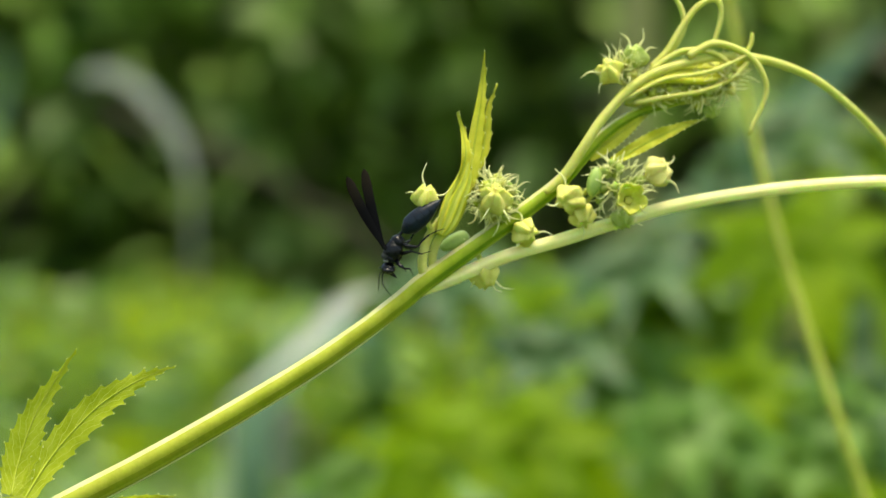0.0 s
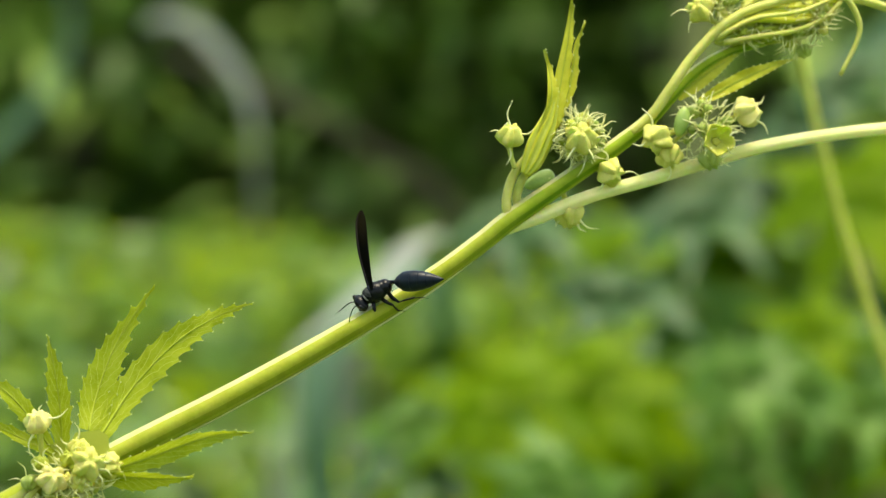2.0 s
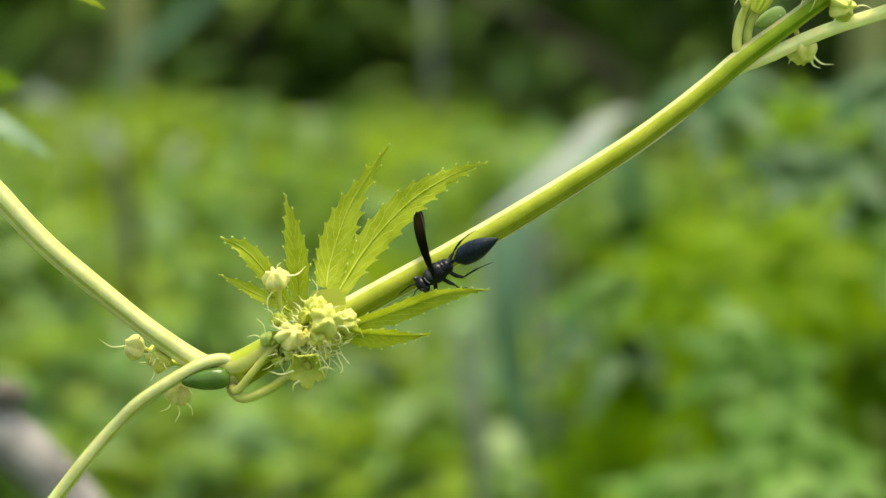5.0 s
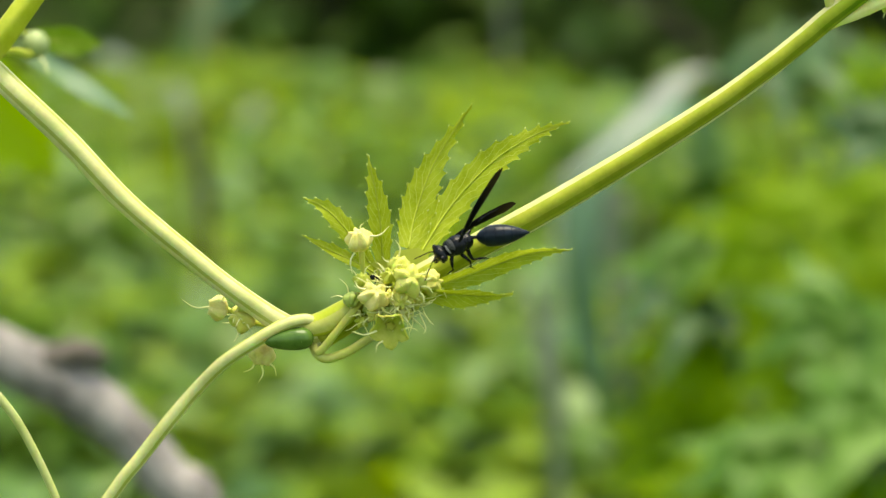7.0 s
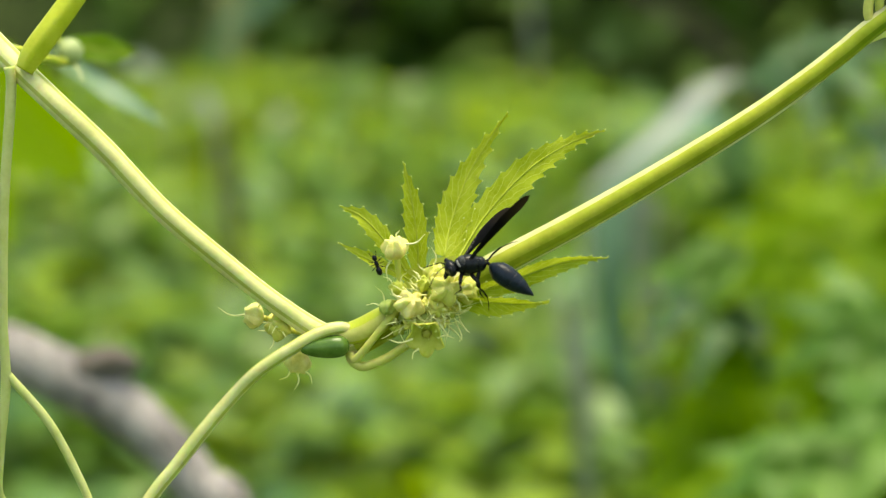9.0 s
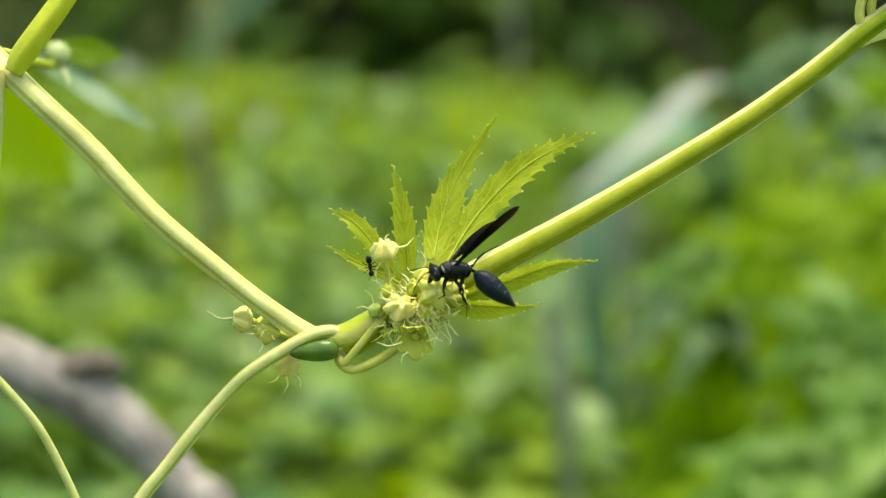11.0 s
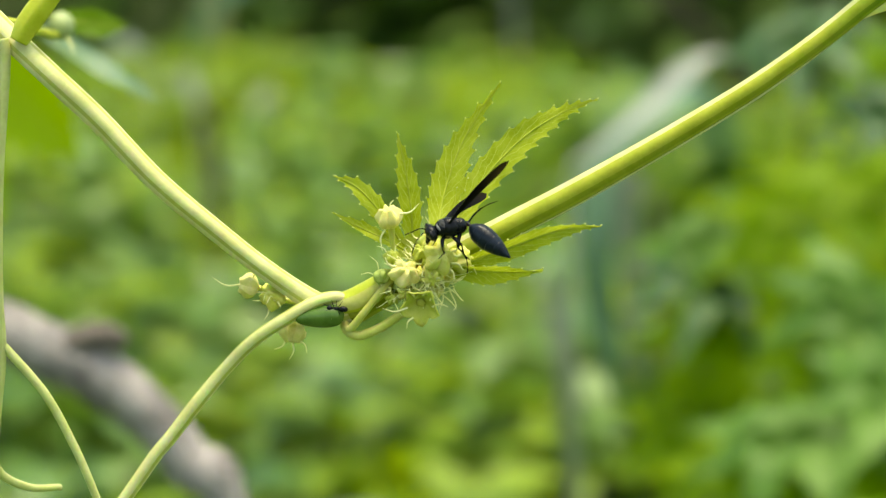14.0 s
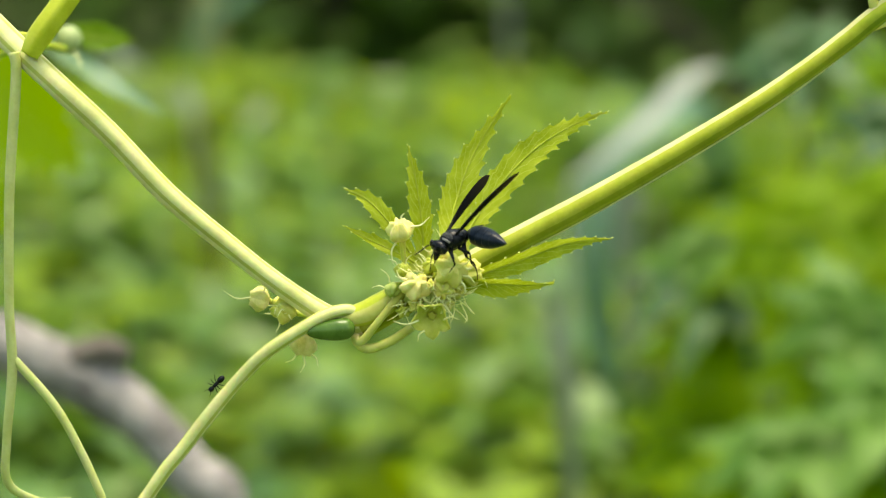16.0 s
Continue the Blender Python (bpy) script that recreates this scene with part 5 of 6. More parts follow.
    for x0, x1, r0, r1 in ((-2.45, -4.2, 1.94, 2.16), (-4.24, -5.8, 2.16, 2.02), (-5.84, -7.3, 2.015, 1.65), (-7.34, -8.6, 1.645, 1.13), (-8.64, -10.6, 1.125, 0.10)):
        rings += [(x0, r0), (x0 * 0.5 + x1 * 0.5, (r0 + r1) / 2 + 0.04), (x1, r1)]
    tube(bm, [(*wm(x, 0, 0.05 - 0.012 * x), r / 1000) for x, r in rings], 24, 3)
    part("abdomen", bm, BLUE, gas, "smooth blue-black tapered abdomen")
    wings = []
    for s in (1, -1):
        bm = bmesh.new()
        rows = []
        for i in range(27):
            q = i / 26
            w = (0.7 + 1.4 * math.sin(math.pi * 0.5 * min(1, q / 0.7)) ** 1.3) * (1 if q < 0.8 else math.sqrt(max(0.0, 1 - ((q - 0.8) / 0.2) ** 1.7)) * 0.95 + 0.05)
            lean = 0.5 * math.sin(math.pi * q)
            rows.append([bm.verts.new(mm(18 * q, -w * 0.5 + lean, -0.25)), bm.verts.new(mm(18 * q, -w * 0.1 + lean, 0.12 + 0.1 * (i % 2))), bm.verts.new(mm(18 * q, w * 0.5 + lean, 0.0))])
        for i, (A, B) in enumerate(zip(rows, rows[1:])):
            for j in (0, 1):
                f = bm.faces.new((A[j], A[j + 1], B[j + 1], B[j]))
        w = part("wing", bm, WING, root, "smoky black folded wing with brown tip")
        bm = bmesh.new()
        tube(bm, [(*mm(0, 0, -0.1), 0.0003), (*mm(9, 1.15, -0.2), 0.00022), (*mm(16.5, 0.85, -0.1), 0.0001)], 6, 5)
        part("wing_vein", bm, CUTICLE, w)
        wings.append(w)
    return root, gas, wings, hips


wasp, gaster, wings, hips = wasp_body()


def ant_body():
    root = empty("ant", pose(-0.01, -0.0045, 0.93))
    tagged(root, "small black ant on the vine", "ant")
    for name, c, r in (("gaster", (-1.35, 0, 0.15), (0.62, 0.62, 0.95)), ("thorax", (0.1, 0, 0.1), (0.38, 0.42, 0.75)), ("head", (1.35, 0, 0.1), (0.5, 0.55, 0.62))):
        bm = bmesh.new()
        blob(bm, mm(*c), mm(*r), (1, 0, 0), 12, 8)
        part(name, bm, CUTICLE, root)
    for s in (1, -1):
        for x0, x1 in ((0.5, 1.1), (0.1, 0.1), (-0.3, -1.1)):
            bm = bmesh.new()
            tube(bm, [(*mm(x0, 0.25 * s, 0), 0.00010), (*mm((x0 + x1) / 2, 0.95 * s, 0.4), 0.00009), (*mm(x1, 1.5 * s, -0.6), 0.00005)], 5, 3)
            part("leg", bm, CUTICLE, root)
        bm = bmesh.new()
        tube(bm, [(*mm(1.7, 0.2 * s, 0.2), 0.00007), (*mm(2.1, 0.6 * s, 0.5), 0.00006), (*mm(2.7, 0.7 * s, 0.1), 0.00006)], 5, 3)
        part("antenna", bm, CUTICLE, root)
    return root


ant = ant_body()


def bee_body():
    root = empty("bee", pose(-0.03, -0.015, 0.9))
    tagged(root, "brown and amber banded honeybee in flight", "bee")
    bm = bmesh.new()
    blob(bm, mm(1.2, 0, 0.35), mm(2.0, 2.0, 2.3), (1, 0, 0), 16, 10)
    blob(bm, mm(2.9, 0, 0.2), mm(1.3, 1.4, 1.2), (1, 0, 0), 12, 8)
    part("thorax", bm, BEE_FUR, root, "furry brown thorax")
    bm = bmesh.new()
    line = [(-0.3, 1.0), (-0.8, 1.6)] + [(-1.0 - 0.33 * i, 2.0 * math.cos(max(0.0, i - 6) / 13 * 1.5) ** 0.8 * (0.86 + 0.14 * min(1, i / 4))) for i in range(1, 19)] + [(-7.2, 0.15)]
    tube(bm, [(*mm(x, 0, 0.25 + 0.09 * x), r / 1000) for x, r in line], 16, 1)
    for f in bm.faces:
        x = f.calc_center_median().x * 1000
        f.material_index = 0 if x > -2.4 else 1 if x < -6.0 or (-x - 2.4) % 1.5 < 0.75 else 2
    part("abdomen", bm, (BEE_BAND, BEE_DARK, BEE_PALE), root, "amber abdomen with dark bands")
    bm = bmesh.new()
    blob(bm, mm(3.8, 0, 0), mm(1.35, 1.6, 1.0), (1, 0, -0.4), 14, 9)
    hd = part("head", bm, BEE_FUR, root)
    for s in (1, -1):
        bm = bmesh.new()
        blob(bm, mm(4.0, 1.15 * s, 0.1), mm(0.55, 0.6, 1.0), (0.2, 0, 1), 10, 7)
        part("eye", bm, EYE, hd)
        bm = bmesh.new()
        tube(bm, [(*mm(4.6, 0.4 * s, 0.2), 0.00012), (*mm(5.6, 0.7 * s, 0.5), 0.00010), (*mm(7.4, 1.0 * s, 0.3), 0.00009)], 5, 4)
        part("antenna", bm, BEE_DARK, hd)
        for x0, pts in enumerate(([(2.2, 0.9, -1.2, 0.19), (2.4, 1.4, -2.2, 0.15), (2.0, 1.2, -2.8, 0.09)], [(1.2, 1.0, -1.3, 0.19), (1.0, 1.7, -2.5, 0.17), (0.2, 1.5, -3.4, 0.09)], [(0.3, 1.0, -1.2, 0.22), (-0.5, 1.8, -2.0, 0.22), (-1.6, 1.7, -4.8, 0.17), (-2.0, 1.6, -6.0, 0.09)])):
            bm = bmesh.new()
            tube(bm, [(*mm(a, b * s, c), r / 1000) for a, b, c, r in pts], 6, 3)
            part("leg", bm, BEE_DARK, root)
        bm = bmesh.new()
        rows = []
        for i in range(8):
            q = i / 7
            w = 0.4 + 2.6 * math.sin(math.pi * min(1, q * 0.85 + 0.05))
            rows.append([bm.verts.new(mm(0.9 - 5.0 * q - w * 0.3, (0.9 + 2.5 * q) * s, 1.9 + 6.5 * q)), bm.verts.new(mm(0.9 - 5.0 * q + w * 0.6, (0.9 + 2.8 * q) * s, 1.9 + 6.5 * q + w * 0.3))])
        for A, B in zip(rows, rows[1:]):
            bm.faces.new((A[0], A[1], B[1], B[0]))
        part("wing", bm, BEE_WING, root, "clear brownish wing")
    return root


bee = bee_body()


def motions():
    walk(vine_shoot, [
        (0, pose(-0.0162, 0, 0.9176, -4.99, 1.08, 8.19)),
        (0.5, pose(-0.0162, 0, 0.9176, -3.28, 2.25, 4.11)),
        (1, pose(-0.0162, 0, 0.9176, -4.24, 1.21, 6.35)),
        (1.5, pose(-0.0162, 0, 0.9176, -2.93, 1.82, 3.49)),
        (2, pose(-0.0162, 0, 0.9176, -3.78, 1.12, 6.84)),
        (2.5, pose(-0.0162, 0, 0.9176, -3.75, 0.72, 5.84)),
        (3, pose(-0.0162, 0, 0.9176, -5.05, 1.42, 6.15)),
        (3.5, pose(-0.0162, 0, 0.9176, -2.83, 0.4, 5.01)),
        (4, pose(-0.0162, 0, 0.9176, -4.38, -0.09, 7.64)),
        (4.5, pose(-0.0162, 0, 0.9176, -2.44, 0.25, 2.71)),
        (5, pose(-0.0162, 0, 0.9176, -2.49, -1.22, 3.39)),
        (5.2, pose(-0.0162, 0, 0.9176, 0.09, -1.67, 5.04)),
        (7.5, pose(-0.0162, 0, 0.9176, 1.34, -1.34, -1.03)),
        (8, pose(-0.0162, 0, 0.9176, -0.59, -0.82, 1.59)),
        (8.5, pose(-0.0162, 0, 0.9176, 0.21, -0.96, 0.02)),
        (8.7, pose(-0.0162, 0, 0.9176, 0.23, -0.93, -0.09)),
        (10.8, pose(-0.0162, 0, 0.9176, 0.67, -0.86, -1.05)),
        (11, pose(-0.0162, 0, 0.9176, 0.88, -0.87, -1.4)),
        (11.5, pose(-0.0162, 0, 0.9176, 2.85, -0.86, -4.67)),
        (12, pose(-0.0162, 0, 0.9176, 1.04, -0.35, -1.73)),
        (12.5, pose(-0.0162, 0, 0.9176, -0.09, -0.12, 0.14)),
        (13, pose(-0.0162, 0, 0.9176, 0.09, -0.13, -0.16)),
        (13.5, pose(-0.0162, 0, 0.9176, 0.05, -0.11, -0.09)),
        (14, pose(-0.0162, 0, 0.9176, 0.03, -0.1, -0.05)),
        (14.5, pose(-0.0162, 0, 0.9176, 0.02, -0.09, -0.03)),
        (15, pose(-0.0162, 0, 0.9176, 0.01, -0.08, -0.02)),
        (15.5, pose(-0.0162, 0, 0.9176, 0.01, -0.07, -0.01)),
        (16, pose(-0.0162, 0, 0.9176, 0, -0.07, -0.01)),
    ])
    walk(wasp, [
        (0, pose(0.0756, 0.0244, 0.9794, -15, 67.1, 180)),
        (0.5, pose(0.0728, 0.0148, 0.9727, -25, 50.4, 180)),
        (1, pose(0.0671, 0.0179, 0.9676, -25, 48.6, 180)),
        (1.5, pose(0.0611, 0.0113, 0.962, -45, 41, 180)),
        (2, pose(0.0556, 0.0153, 0.9589, -45, 32.5, 180)),
        (2.5, pose(0.0505, 0.013, 0.959, -25, 45.4, 180)),
        (3, pose(0.0439, 0.0127, 0.9536, -20, 44.6, 180)),
        (3.5, pose(0.0353, 0.0083, 0.9501, -20, 52.4, 180)),
        (4, pose(0.0282, 0.0098, 0.9454, -20, 47.5, 180)),
        (4.5, pose(0.0242, -0.0019, 0.9387, -31.5, 42.2, -153.5)),
        (5, pose(0.0204, -0.0021, 0.9358, -55, 35.8, 180)),
        (7.5, pose(0.0066, -0.0105, 0.9331, -46, 18.6, -153.5)),
        (8, pose(0.0059, -0.0105, 0.9319, -27.3, 12.3, -167.6)),
        (8.5, pose(0.004, -0.0105, 0.9319, -28.2, 6.1, -163.6)),
        (11, pose(0.0022, -0.0105, 0.9313, -30, -0, -162.5)),
        (11.5, pose(0.0032, -0.0105, 0.9309, -30, 2.7, 180)),
        (12, pose(0.0032, -0.0105, 0.93, -30, -5.9, 180)),
        (12.5, pose(0.0039, -0.0105, 0.9304, -28.3, 6, -163.9)),
        (13, pose(0.0031, -0.0105, 0.9304, -30.1, -0.2, -163)),
        (13.5, pose(0.0027, -0.0105, 0.9325, -30, 8.7, 180)),
        (14, pose(0.0005, -0.0105, 0.9331, -27.8, 9, -166)),
        (14.5, pose(-0.0013, -0.0105, 0.934, -30, 18.7, 180)),
        (15, pose(-0.0012, -0.0105, 0.9339, -30, 10.8, 180)),
        (15.5, pose(-0.0001, -0.0105, 0.9342, -28.4, 5.9, -164.4)),
        (16, pose(-0.001, -0.0105, 0.9333, -17.9, 15.2, -140.7)),
    ])
    walk(gaster, [
        (0, pose(-0.0034, 0, 0.0002, -0, -26.7, -7.5)),
        (0.5, pose(-0.0034, 0, 0.0002, -0, -17.8, -8.1)),
        (1, pose(-0.0034, 0, 0.0002, -0, -18.7, -30)),
        (1.5, pose(-0.0034, 0, 0.0002, -0, -27.3, -29.9)),
        (2, pose(-0.0034, 0, 0.0002, -0, -2.7, -34.6)),
        (2.5, pose(-0.0034, 0, 0.0002, -0, -46.5, -28.7)),
        (3, pose(-0.0034, 0, 0.0002, -0, -34.7, -14.1)),
        (3.5, pose(-0.0034, 0, 0.0002, -0, -46.6, -22.1)),
        (4, pose(-0.0034, 0, 0.0002, -0, -32.4, -12.9)),
        (4.5, pose(-0.0034, 0, 0.0002, -0, 15, -34.2)),
        (5, pose(-0.0034, 0, 0.0002, -0, 14.2, -18.4)),
        (7.5, pose(-0.0034, 0, 0.0002, -0, 9.3, -37.5)),
        (8, pose(-0.0034, 0, 0.0002, -0, 10.6, -49.4)),
        (8.5, pose(-0.0034, 0, 0.0002, -0, -15, -45.6)),
        (11, pose(-0.0034, 0, 0.0002, -0, -24, -40)),
        (11.5, pose(-0.0034, 0, 0.0002, -0, -16.2, -45.2)),
        (12, pose(-0.0034, 0, 0.0002, -0, -0.5, -40.4)),
        (12.5, pose(-0.0034, 0, 0.0002, -0, 5.3, -74.3)),
        (13, pose(-0.0034, 0, 0.0002, -0, 6.1, -58.8)),
        (13.5, pose(-0.0034, 0, 0.0002, -0, -33.6, -46)),
        (14, pose(-0.0034, 0, 0.0002, -0, -20.4, -54.9)),
        (14.5, pose(-0.0034, 0, 0.0002, -0, -37.4, -60.8)),
        (15, pose(-0.0034, 0, 0.0002, -0, -11.4, -55.2)),
        (15.5, pose(-0.0034, 0, 0.0002, -0, 14.4, -69.8)),
        (16, pose(-0.0034, 0, 0.0002, -0, 9.3, -88.1)),
    ])
    walk(hips[0], [
        (0, pose(-0.0019, 0.0008, -0.0008, 0, -40, 0)),
        (1, pose(-0.0019, 0.0008, -0.0008, 0, -48, 0)),
        (2, pose(-0.0019, 0.0008, -0.0008, 0, -40, 0)),
        (3, pose(-0.0019, 0.0008, -0.0008, 0, -50, 0)),
        (4, pose(-0.0019, 0.0008, -0.0008, 0, -52, 0)),
        (5, pose(-0.0019, 0.0008, -0.0008, 0, -22, 0)),
        (8, pose(-0.0019, 0.0008, -0.0008, 0, -60, 0)),
        (11, pose(-0.0019, 0.0008, -0.0008, 0, -75, 0)),
        (14.5, pose(-0.0019, 0.0008, -0.0008, 0, -80, 0)),
        (16, pose(-0.0019, 0.0008, -0.0008, 0, -70, 0)),
    ])
    walk(hips[1], [
        (0, pose(-0.0019, -0.0008, -0.0008, 0, -30, 0)),
        (1, pose(-0.0019, -0.0008, -0.0008, 0, -45, 0)),
        (2, pose(-0.0019, -0.0008, -0.0008, 0, -38, 0)),
        (3, pose(-0.0019, -0.0008, -0.0008, 0, -46, 0)),
        (4, pose(-0.0019, -0.0008, -0.0008, 0, -45, 0)),
        (5, pose(-0.0019, -0.0008, -0.0008, 0, 15, 0)),
        (8, pose(-0.0019, -0.0008, -0.0008, 0, 25, 0)),
        (11, pose(-0.0019, -0.0008, -0.0008, 0, 38, 0)),
        (14.5, pose(-0.0019, -0.0008, -0.0008, 0, 20, 0)),
        (15.5, pose(-0.0019, -0.0008, -0.0008, 0, 5, 0)),
        (16, pose(-0.0019, -0.0008, -0.0008, 0, 0, 0)),
    ])
    walk(wings[0], [
        (0, pose(0.0009, 0.0011, 0.0012, 65.5, -47.1, -156.4)),
        (0.5, pose(0.0009, 0.0011, 0.0012, 66.1, -22.5, -163.4)),
        (1, pose(0.0009, 0.0011, 0.0012, 56.4, -41.2, -148.4)),
        (1.5, pose(0.0009, 0.0011, 0.0012, 60.8, -56.8, -150.2)),
        (2, pose(0.0009, 0.0011, 0.0012, 41.4, -52.7, -129.1)),
        (2.5, pose(0.0009, 0.0011, 0.0012, 62.7, -30.8, -157.8)),
        (3, pose(0.0009, 0.0011, 0.0012, 66.5, -33.8, -160.4)),
        (3.5, pose(0.0009, 0.0011, 0.0012, 68, -29.2, -162.9)),
        (4, pose(0.0009, 0.0011, 0.0012, 64.6, -37.6, -157.6)),
        (4.5, pose(0.0009, 0.0011, 0.0012, 26.7, -73.2, -113.1)),
        (5, pose(0.0009, 0.0011, 0.0012, 47.8, -67.7, -135.5)),
        (7.5, pose(0.0009, 0.0011, 0.0012, 59.7, -33.4, -154.1)),
        (8, pose(0.0009, 0.0011, 0.0012, 57.1, -45.1, -148.2)),
        (8.5, pose(0.0009, 0.0011, 0.0012, 67.6, -41.6, -159.6)),
        (11, pose(0.0009, 0.0011, 0.0012, 70.4, -40.6, -162.4)),
        (11.5, pose(0.0009, 0.0011, 0.0012, 56.1, -32.7, -150.8)),
        (12, pose(0.0009, 0.0011, 0.0012, 50.2, -40.1, -142.1)),
        (12.5, pose(0.0009, 0.0011, 0.0012, 61.7, -31.1, -153.2)),
        (13, pose(0.0009, 0.0011, 0.0012, 70.9, -38.1, -162.1)),
        (13.5, pose(0.0009, 0.0011, 0.0012, 84.4, -38.4, -176.2)),
        (14, pose(0.0009, 0.0011, 0.0012, 92.6, -44.9, 180.0)),
        (14.5, pose(0.0009, 0.0011, 0.0012, 62.2, -24.7, -161.0)),
        (15, pose(0.0009, 0.0011, 0.0012, 58.4, -32.0, -154.6)),
        (15.5, pose(0.0009, 0.0011, 0.0012, 99.2, -50, 171.1)),
        (16, pose(0.0009, 0.0011, 0.0012, 114.2, -41.7, 157.8)),
    ])
    walk(wings[1], [
        (0, pose(0.0009, -0.0011, 0.0012, 60.3, -30.7, -155.6)),
        (0.5, pose(0.0009, -0.0011, 0.0012, 42.5, -16.1, -145.6)),
        (1, pose(0.0009, -0.0011, 0.0012, 13.8, 10.1, -113.9)),
        (1.5, pose(0.0009, -0.0011, 0.0012, 18.2, 0.9, -117.2)),
        (2, pose(0.0009, -0.0011, 0.0012, 20.5, -7.3, -112.5)),
        (2.5, pose(0.0009, -0.0011, 0.0012, 15, 7.5, -117.9)),
        (3, pose(0.0009, -0.0011, 0.0012, 31.2, -9.8, -136.3)),
        (3.5, pose(0.0009, -0.0011, 0.0012, 20.3, 3.6, -136.4)),
        (4, pose(0.0009, -0.0011, 0.0012, 23.8, -3.1, -130.6)),
        (4.5, pose(0.0009, -0.0011, 0.0012, 17.7, 2.9, -121.3)),
        (5, pose(0.0009, -0.0011, 0.0012, 11.3, 19.5, -105.9)),
        (7.5, pose(0.0009, -0.0011, 0.0012, 65.6, 12.1, -177.8)),
        (8, pose(0.0009, -0.0011, 0.0012, 22.7, -2.4, -128.7)),
        (8.5, pose(0.0009, -0.0011, 0.0012, 29.3, -7.6, -135.8)),
        (11, pose(0.0009, -0.0011, 0.0012, 27.5, -3.3, -138.9)),
        (11.5, pose(0.0009, -0.0011, 0.0012, 31.9, -13.9, -133)),
        (12, pose(0.0009, -0.0011, 0.0012, 28.5, -18.7, -122.7)),
        (12.5, pose(0.0009, -0.0011, 0.0012, 28.6, -2.4, -127.0)),
        (13, pose(0.0009, -0.0011, 0.0012, 29.2, -1.7, -138.5)),
        (13.5, pose(0.0009, -0.0011, 0.0012, 17.1, 18.7, -129.2)),
        (14, pose(0.0009, -0.0011, 0.0012, 31.3, 14.0, -135.5)),
        (14.5, pose(0.0009, -0.0011, 0.0012, 22.1, 3.0, -127.7)),
        (15, pose(0.0009, -0.0011, 0.0012, 24.2, 0.0, -123.0)),
        (15.5, pose(0.0009, -0.0011, 0.0012, 27.5, -7.2, -132.8)),
        (16, pose(0.0009, -0.0011, 0.0012, 60, -15.8, -161.6)),
    ])
    walk(ant, [
        (0, pose(-0.0076, 0.0080, 0.927, -90, -0, 180)),
        (5.2, pose(-0.0076, 0.0080, 0.927, -90, -0, 180)),
        (7.5, pose(-0.0076, -0.0045, 0.927, -90, -0, 180)),
        (8, pose(-0.0076, -0.0045, 0.9271, -90, -3.5, 180)),
        (8.5, pose(-0.0128, -0.0045, 0.9273, -90, -19.3, 180)),
        (8.7, pose(-0.0152, -0.0045, 0.9298, -90, -73.3, 180)),
        (10.8, pose(-0.0152, -0.0045, 0.9338, 90, 78.7, 0)),
        (11, pose(-0.0144, -0.0045, 0.9315, 90, 79.6, 0)),
        (11.5, pose(-0.0137, -0.0045, 0.9256, -90, 88.7, 180)),
        (12, pose(-0.0146, -0.0045, 0.9198, -90, 70.5, 180)),
        (12.5, pose(-0.0164, -0.0045, 0.918, -90, 43.6, 180)),
        (13, pose(-0.0203, -0.0045, 0.9144, -90, 39.3, 180)),
        (13.5, pose(-0.02, -0.0045, 0.915, -90, -45.3, 180)),
        (14, pose(-0.0222, -0.0045, 0.9164, -90, -5.3, 180)),
        (14.5, pose(-0.0297, -0.0045, 0.916, -90, 6.5, 180)),
        (15, pose(-0.0337, -0.0045, 0.9151, -90, 25, 180)),
        (15.5, pose(-0.0428, -0.0045, 0.9099, -90, 36.8, 180)),
        (16, pose(-0.0485, -0.0045, 0.904, -90, 45.5, 180)),
    ])
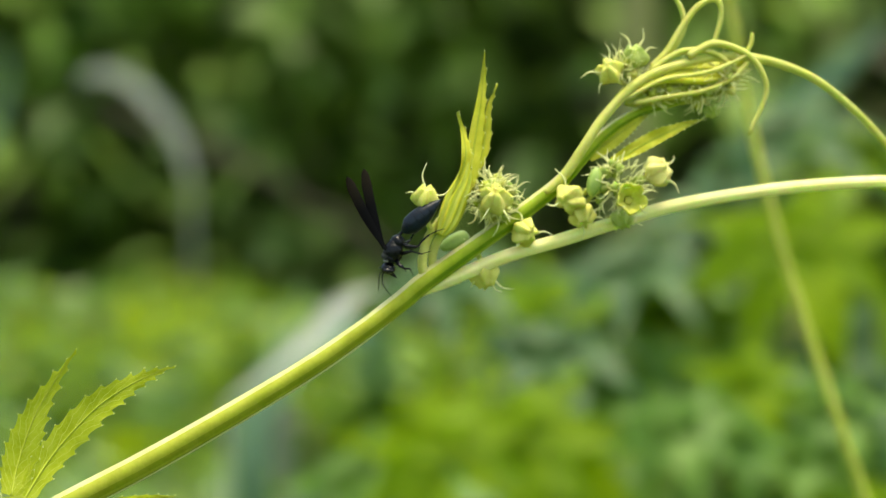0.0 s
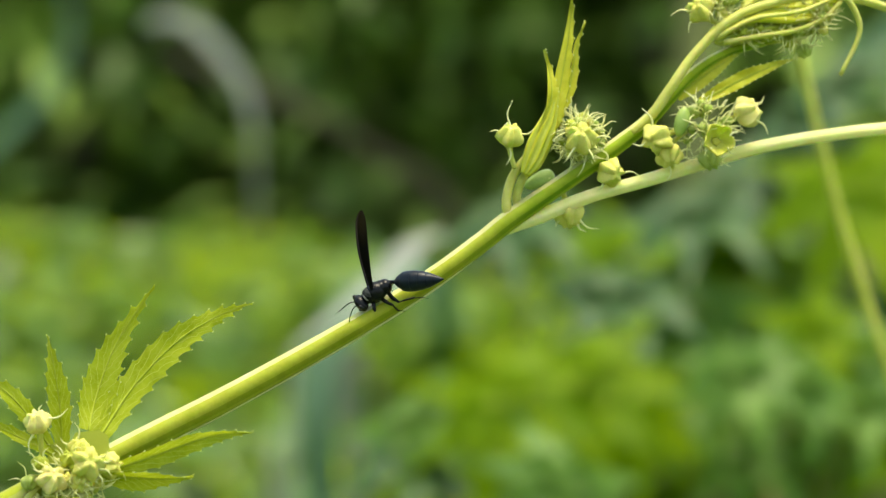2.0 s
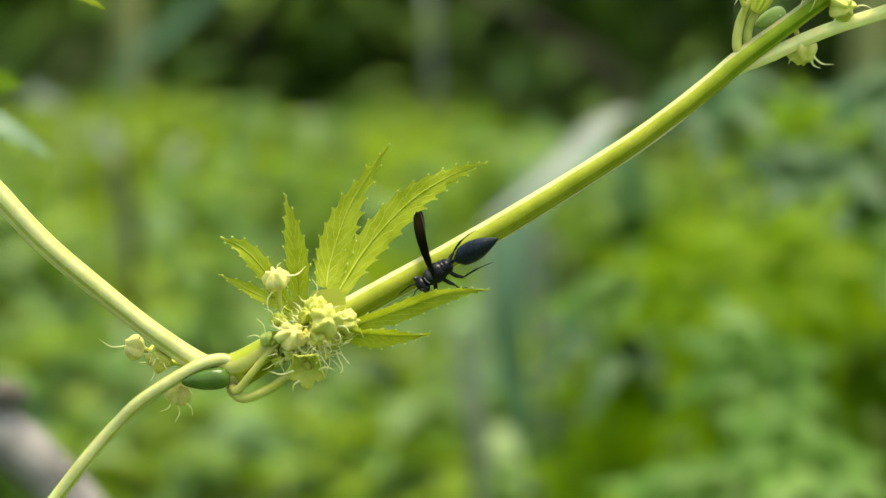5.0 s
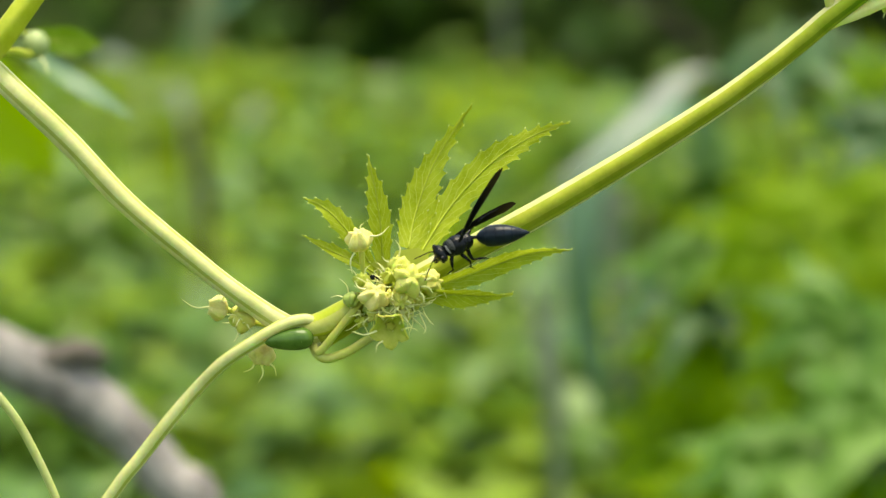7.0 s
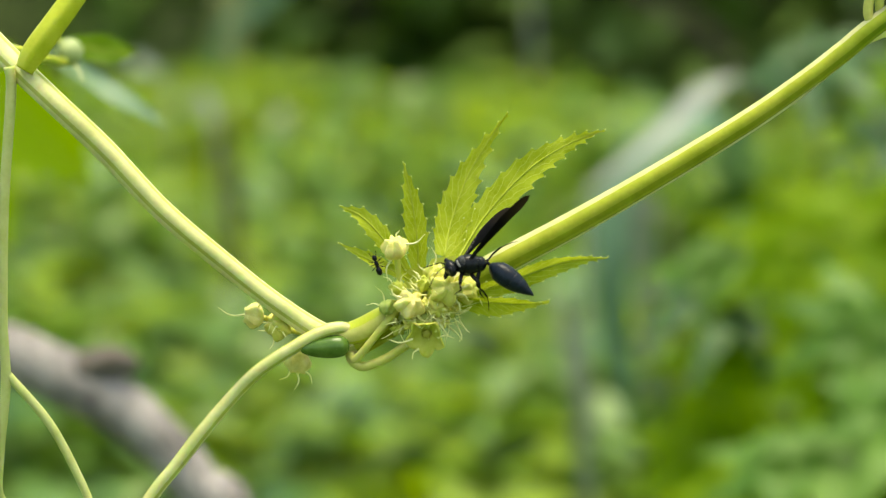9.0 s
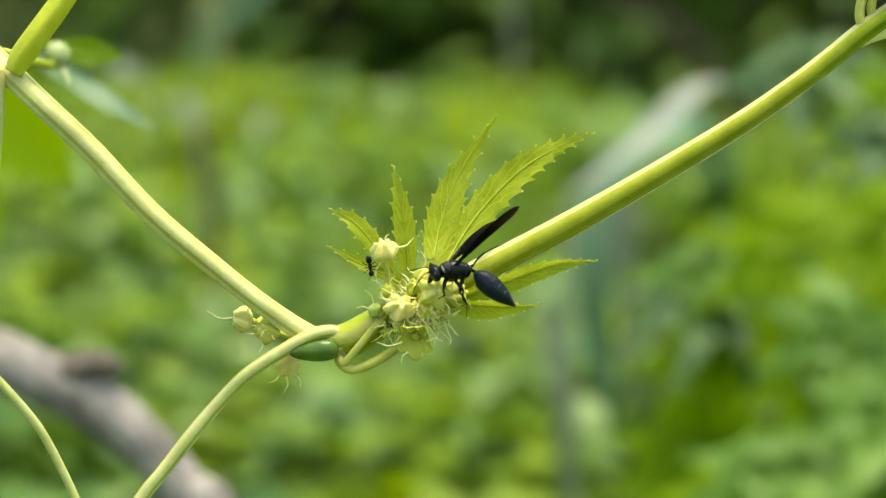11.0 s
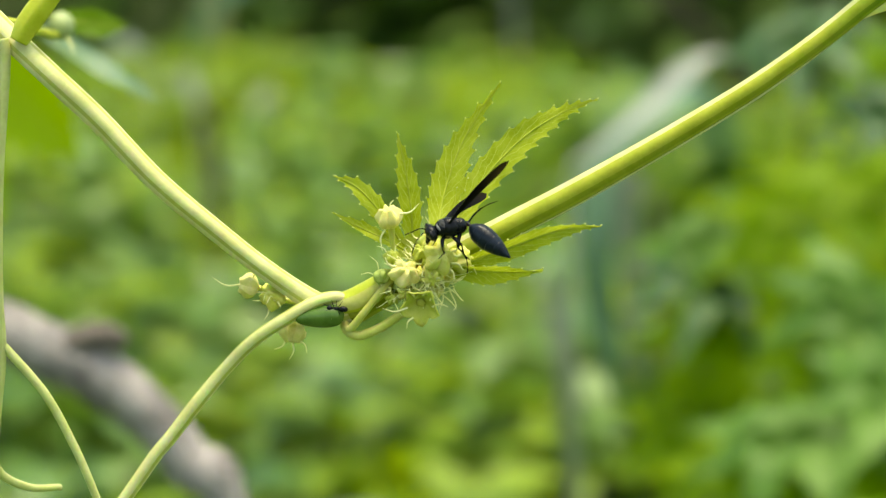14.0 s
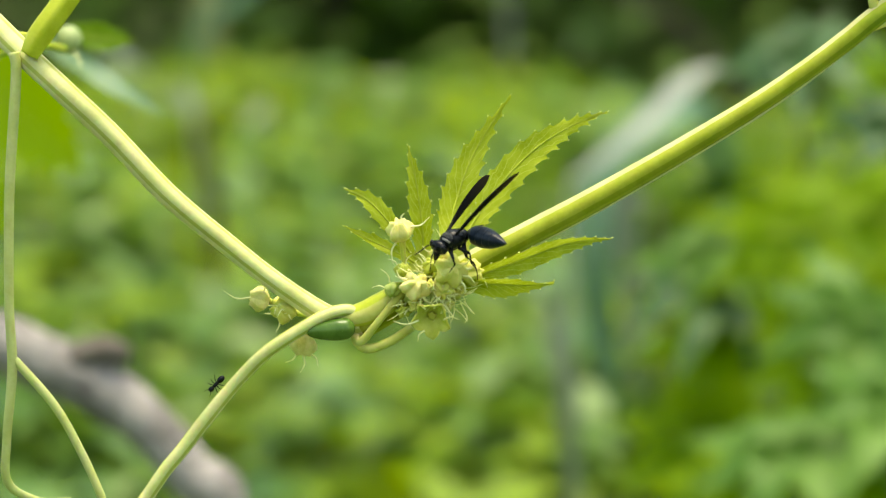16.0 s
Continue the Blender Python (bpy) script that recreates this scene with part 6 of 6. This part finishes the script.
    walk(bee, [
        (0, pose(-0.0355, -0.015, 0.8996, 0, -16.5, 8.5)),
        (1, pose(-0.0093, -0.015, 0.9256, 0, -16.5, 8.5)),
        (1.1, pose(-0.005, -0.015, 0.9302, 0, -16.5, 8.5)),
        (1.2, pose(-0.0014, -0.015, 0.9327, 0, -59.9, 16.7)),
        (1.3, pose(-0.0006, -0.015, 0.9335, -55.9, -79.8, 56.3)),
        (1.4, pose(0.0025, -0.015, 0.9354, -36, -76, 36.9)),
        (1.5, pose(0.0069, -0.015, 0.9488, -0, -6.8, 8.5)),
        (1.6, pose(0.0325, -0.015, 0.9404, -0, -8.4, 8.5)),
        (1.7, pose(0.0439, -0.015, 0.9187, 0, -16.5, 8.5)),
        (1.8, pose(0.0578, -0.015, 0.9093, 0, -16.5, 8.5)),
        (1.9, pose(0.0694, -0.015, 0.9069, 0, -16.5, 8.5)),
        (2, pose(0.0766, -0.015, 0.9124, 0, -16.5, 8.5)),
        (2.1, pose(0.0754, -0.02, 0.9391, 0, -34.7, 8.5)),
        (2.2, pose(0.0718, -0.025, 0.9617, 0, -13.9, 8.5)),
        (2.3, pose(0.1141, -0.04, 0.9665, 0, -13.9, 8.5)),
        (2.4, pose(0.1578, -0.04, 0.9706, 0, -16.5, 8.5)),
        (2.7, pose(0.3051, 0.1, 0.977, 0, -16.5, 8.5)),
        (3.5, pose(1.1798, 0.5, 0.9732, 0, -16.5, 8.5)),
        (16, pose(3.5, 1.2, 1.5, 0, -16.5, 8.5)),
    ])
    walk(thin_vine, [
        (0, pose(0.0000, 0, 0)),
        (0.5, pose(-0.0025, 0, 0)),
        (1, pose(-0.0051, 0, 0)),
        (1.5, pose(-0.0059, 0, 0)),
        (2, pose(-0.0069, 0, 0)),
        (2.5, pose(-0.0078, 0, 0)),
        (3, pose(-0.0111, 0, 0)),
        (3.5, pose(-0.0144, 0, 0)),
        (5, pose(-0.006, 0, 0)),
        (16, pose(-0.006, 0, 0)),
    ])

motions()
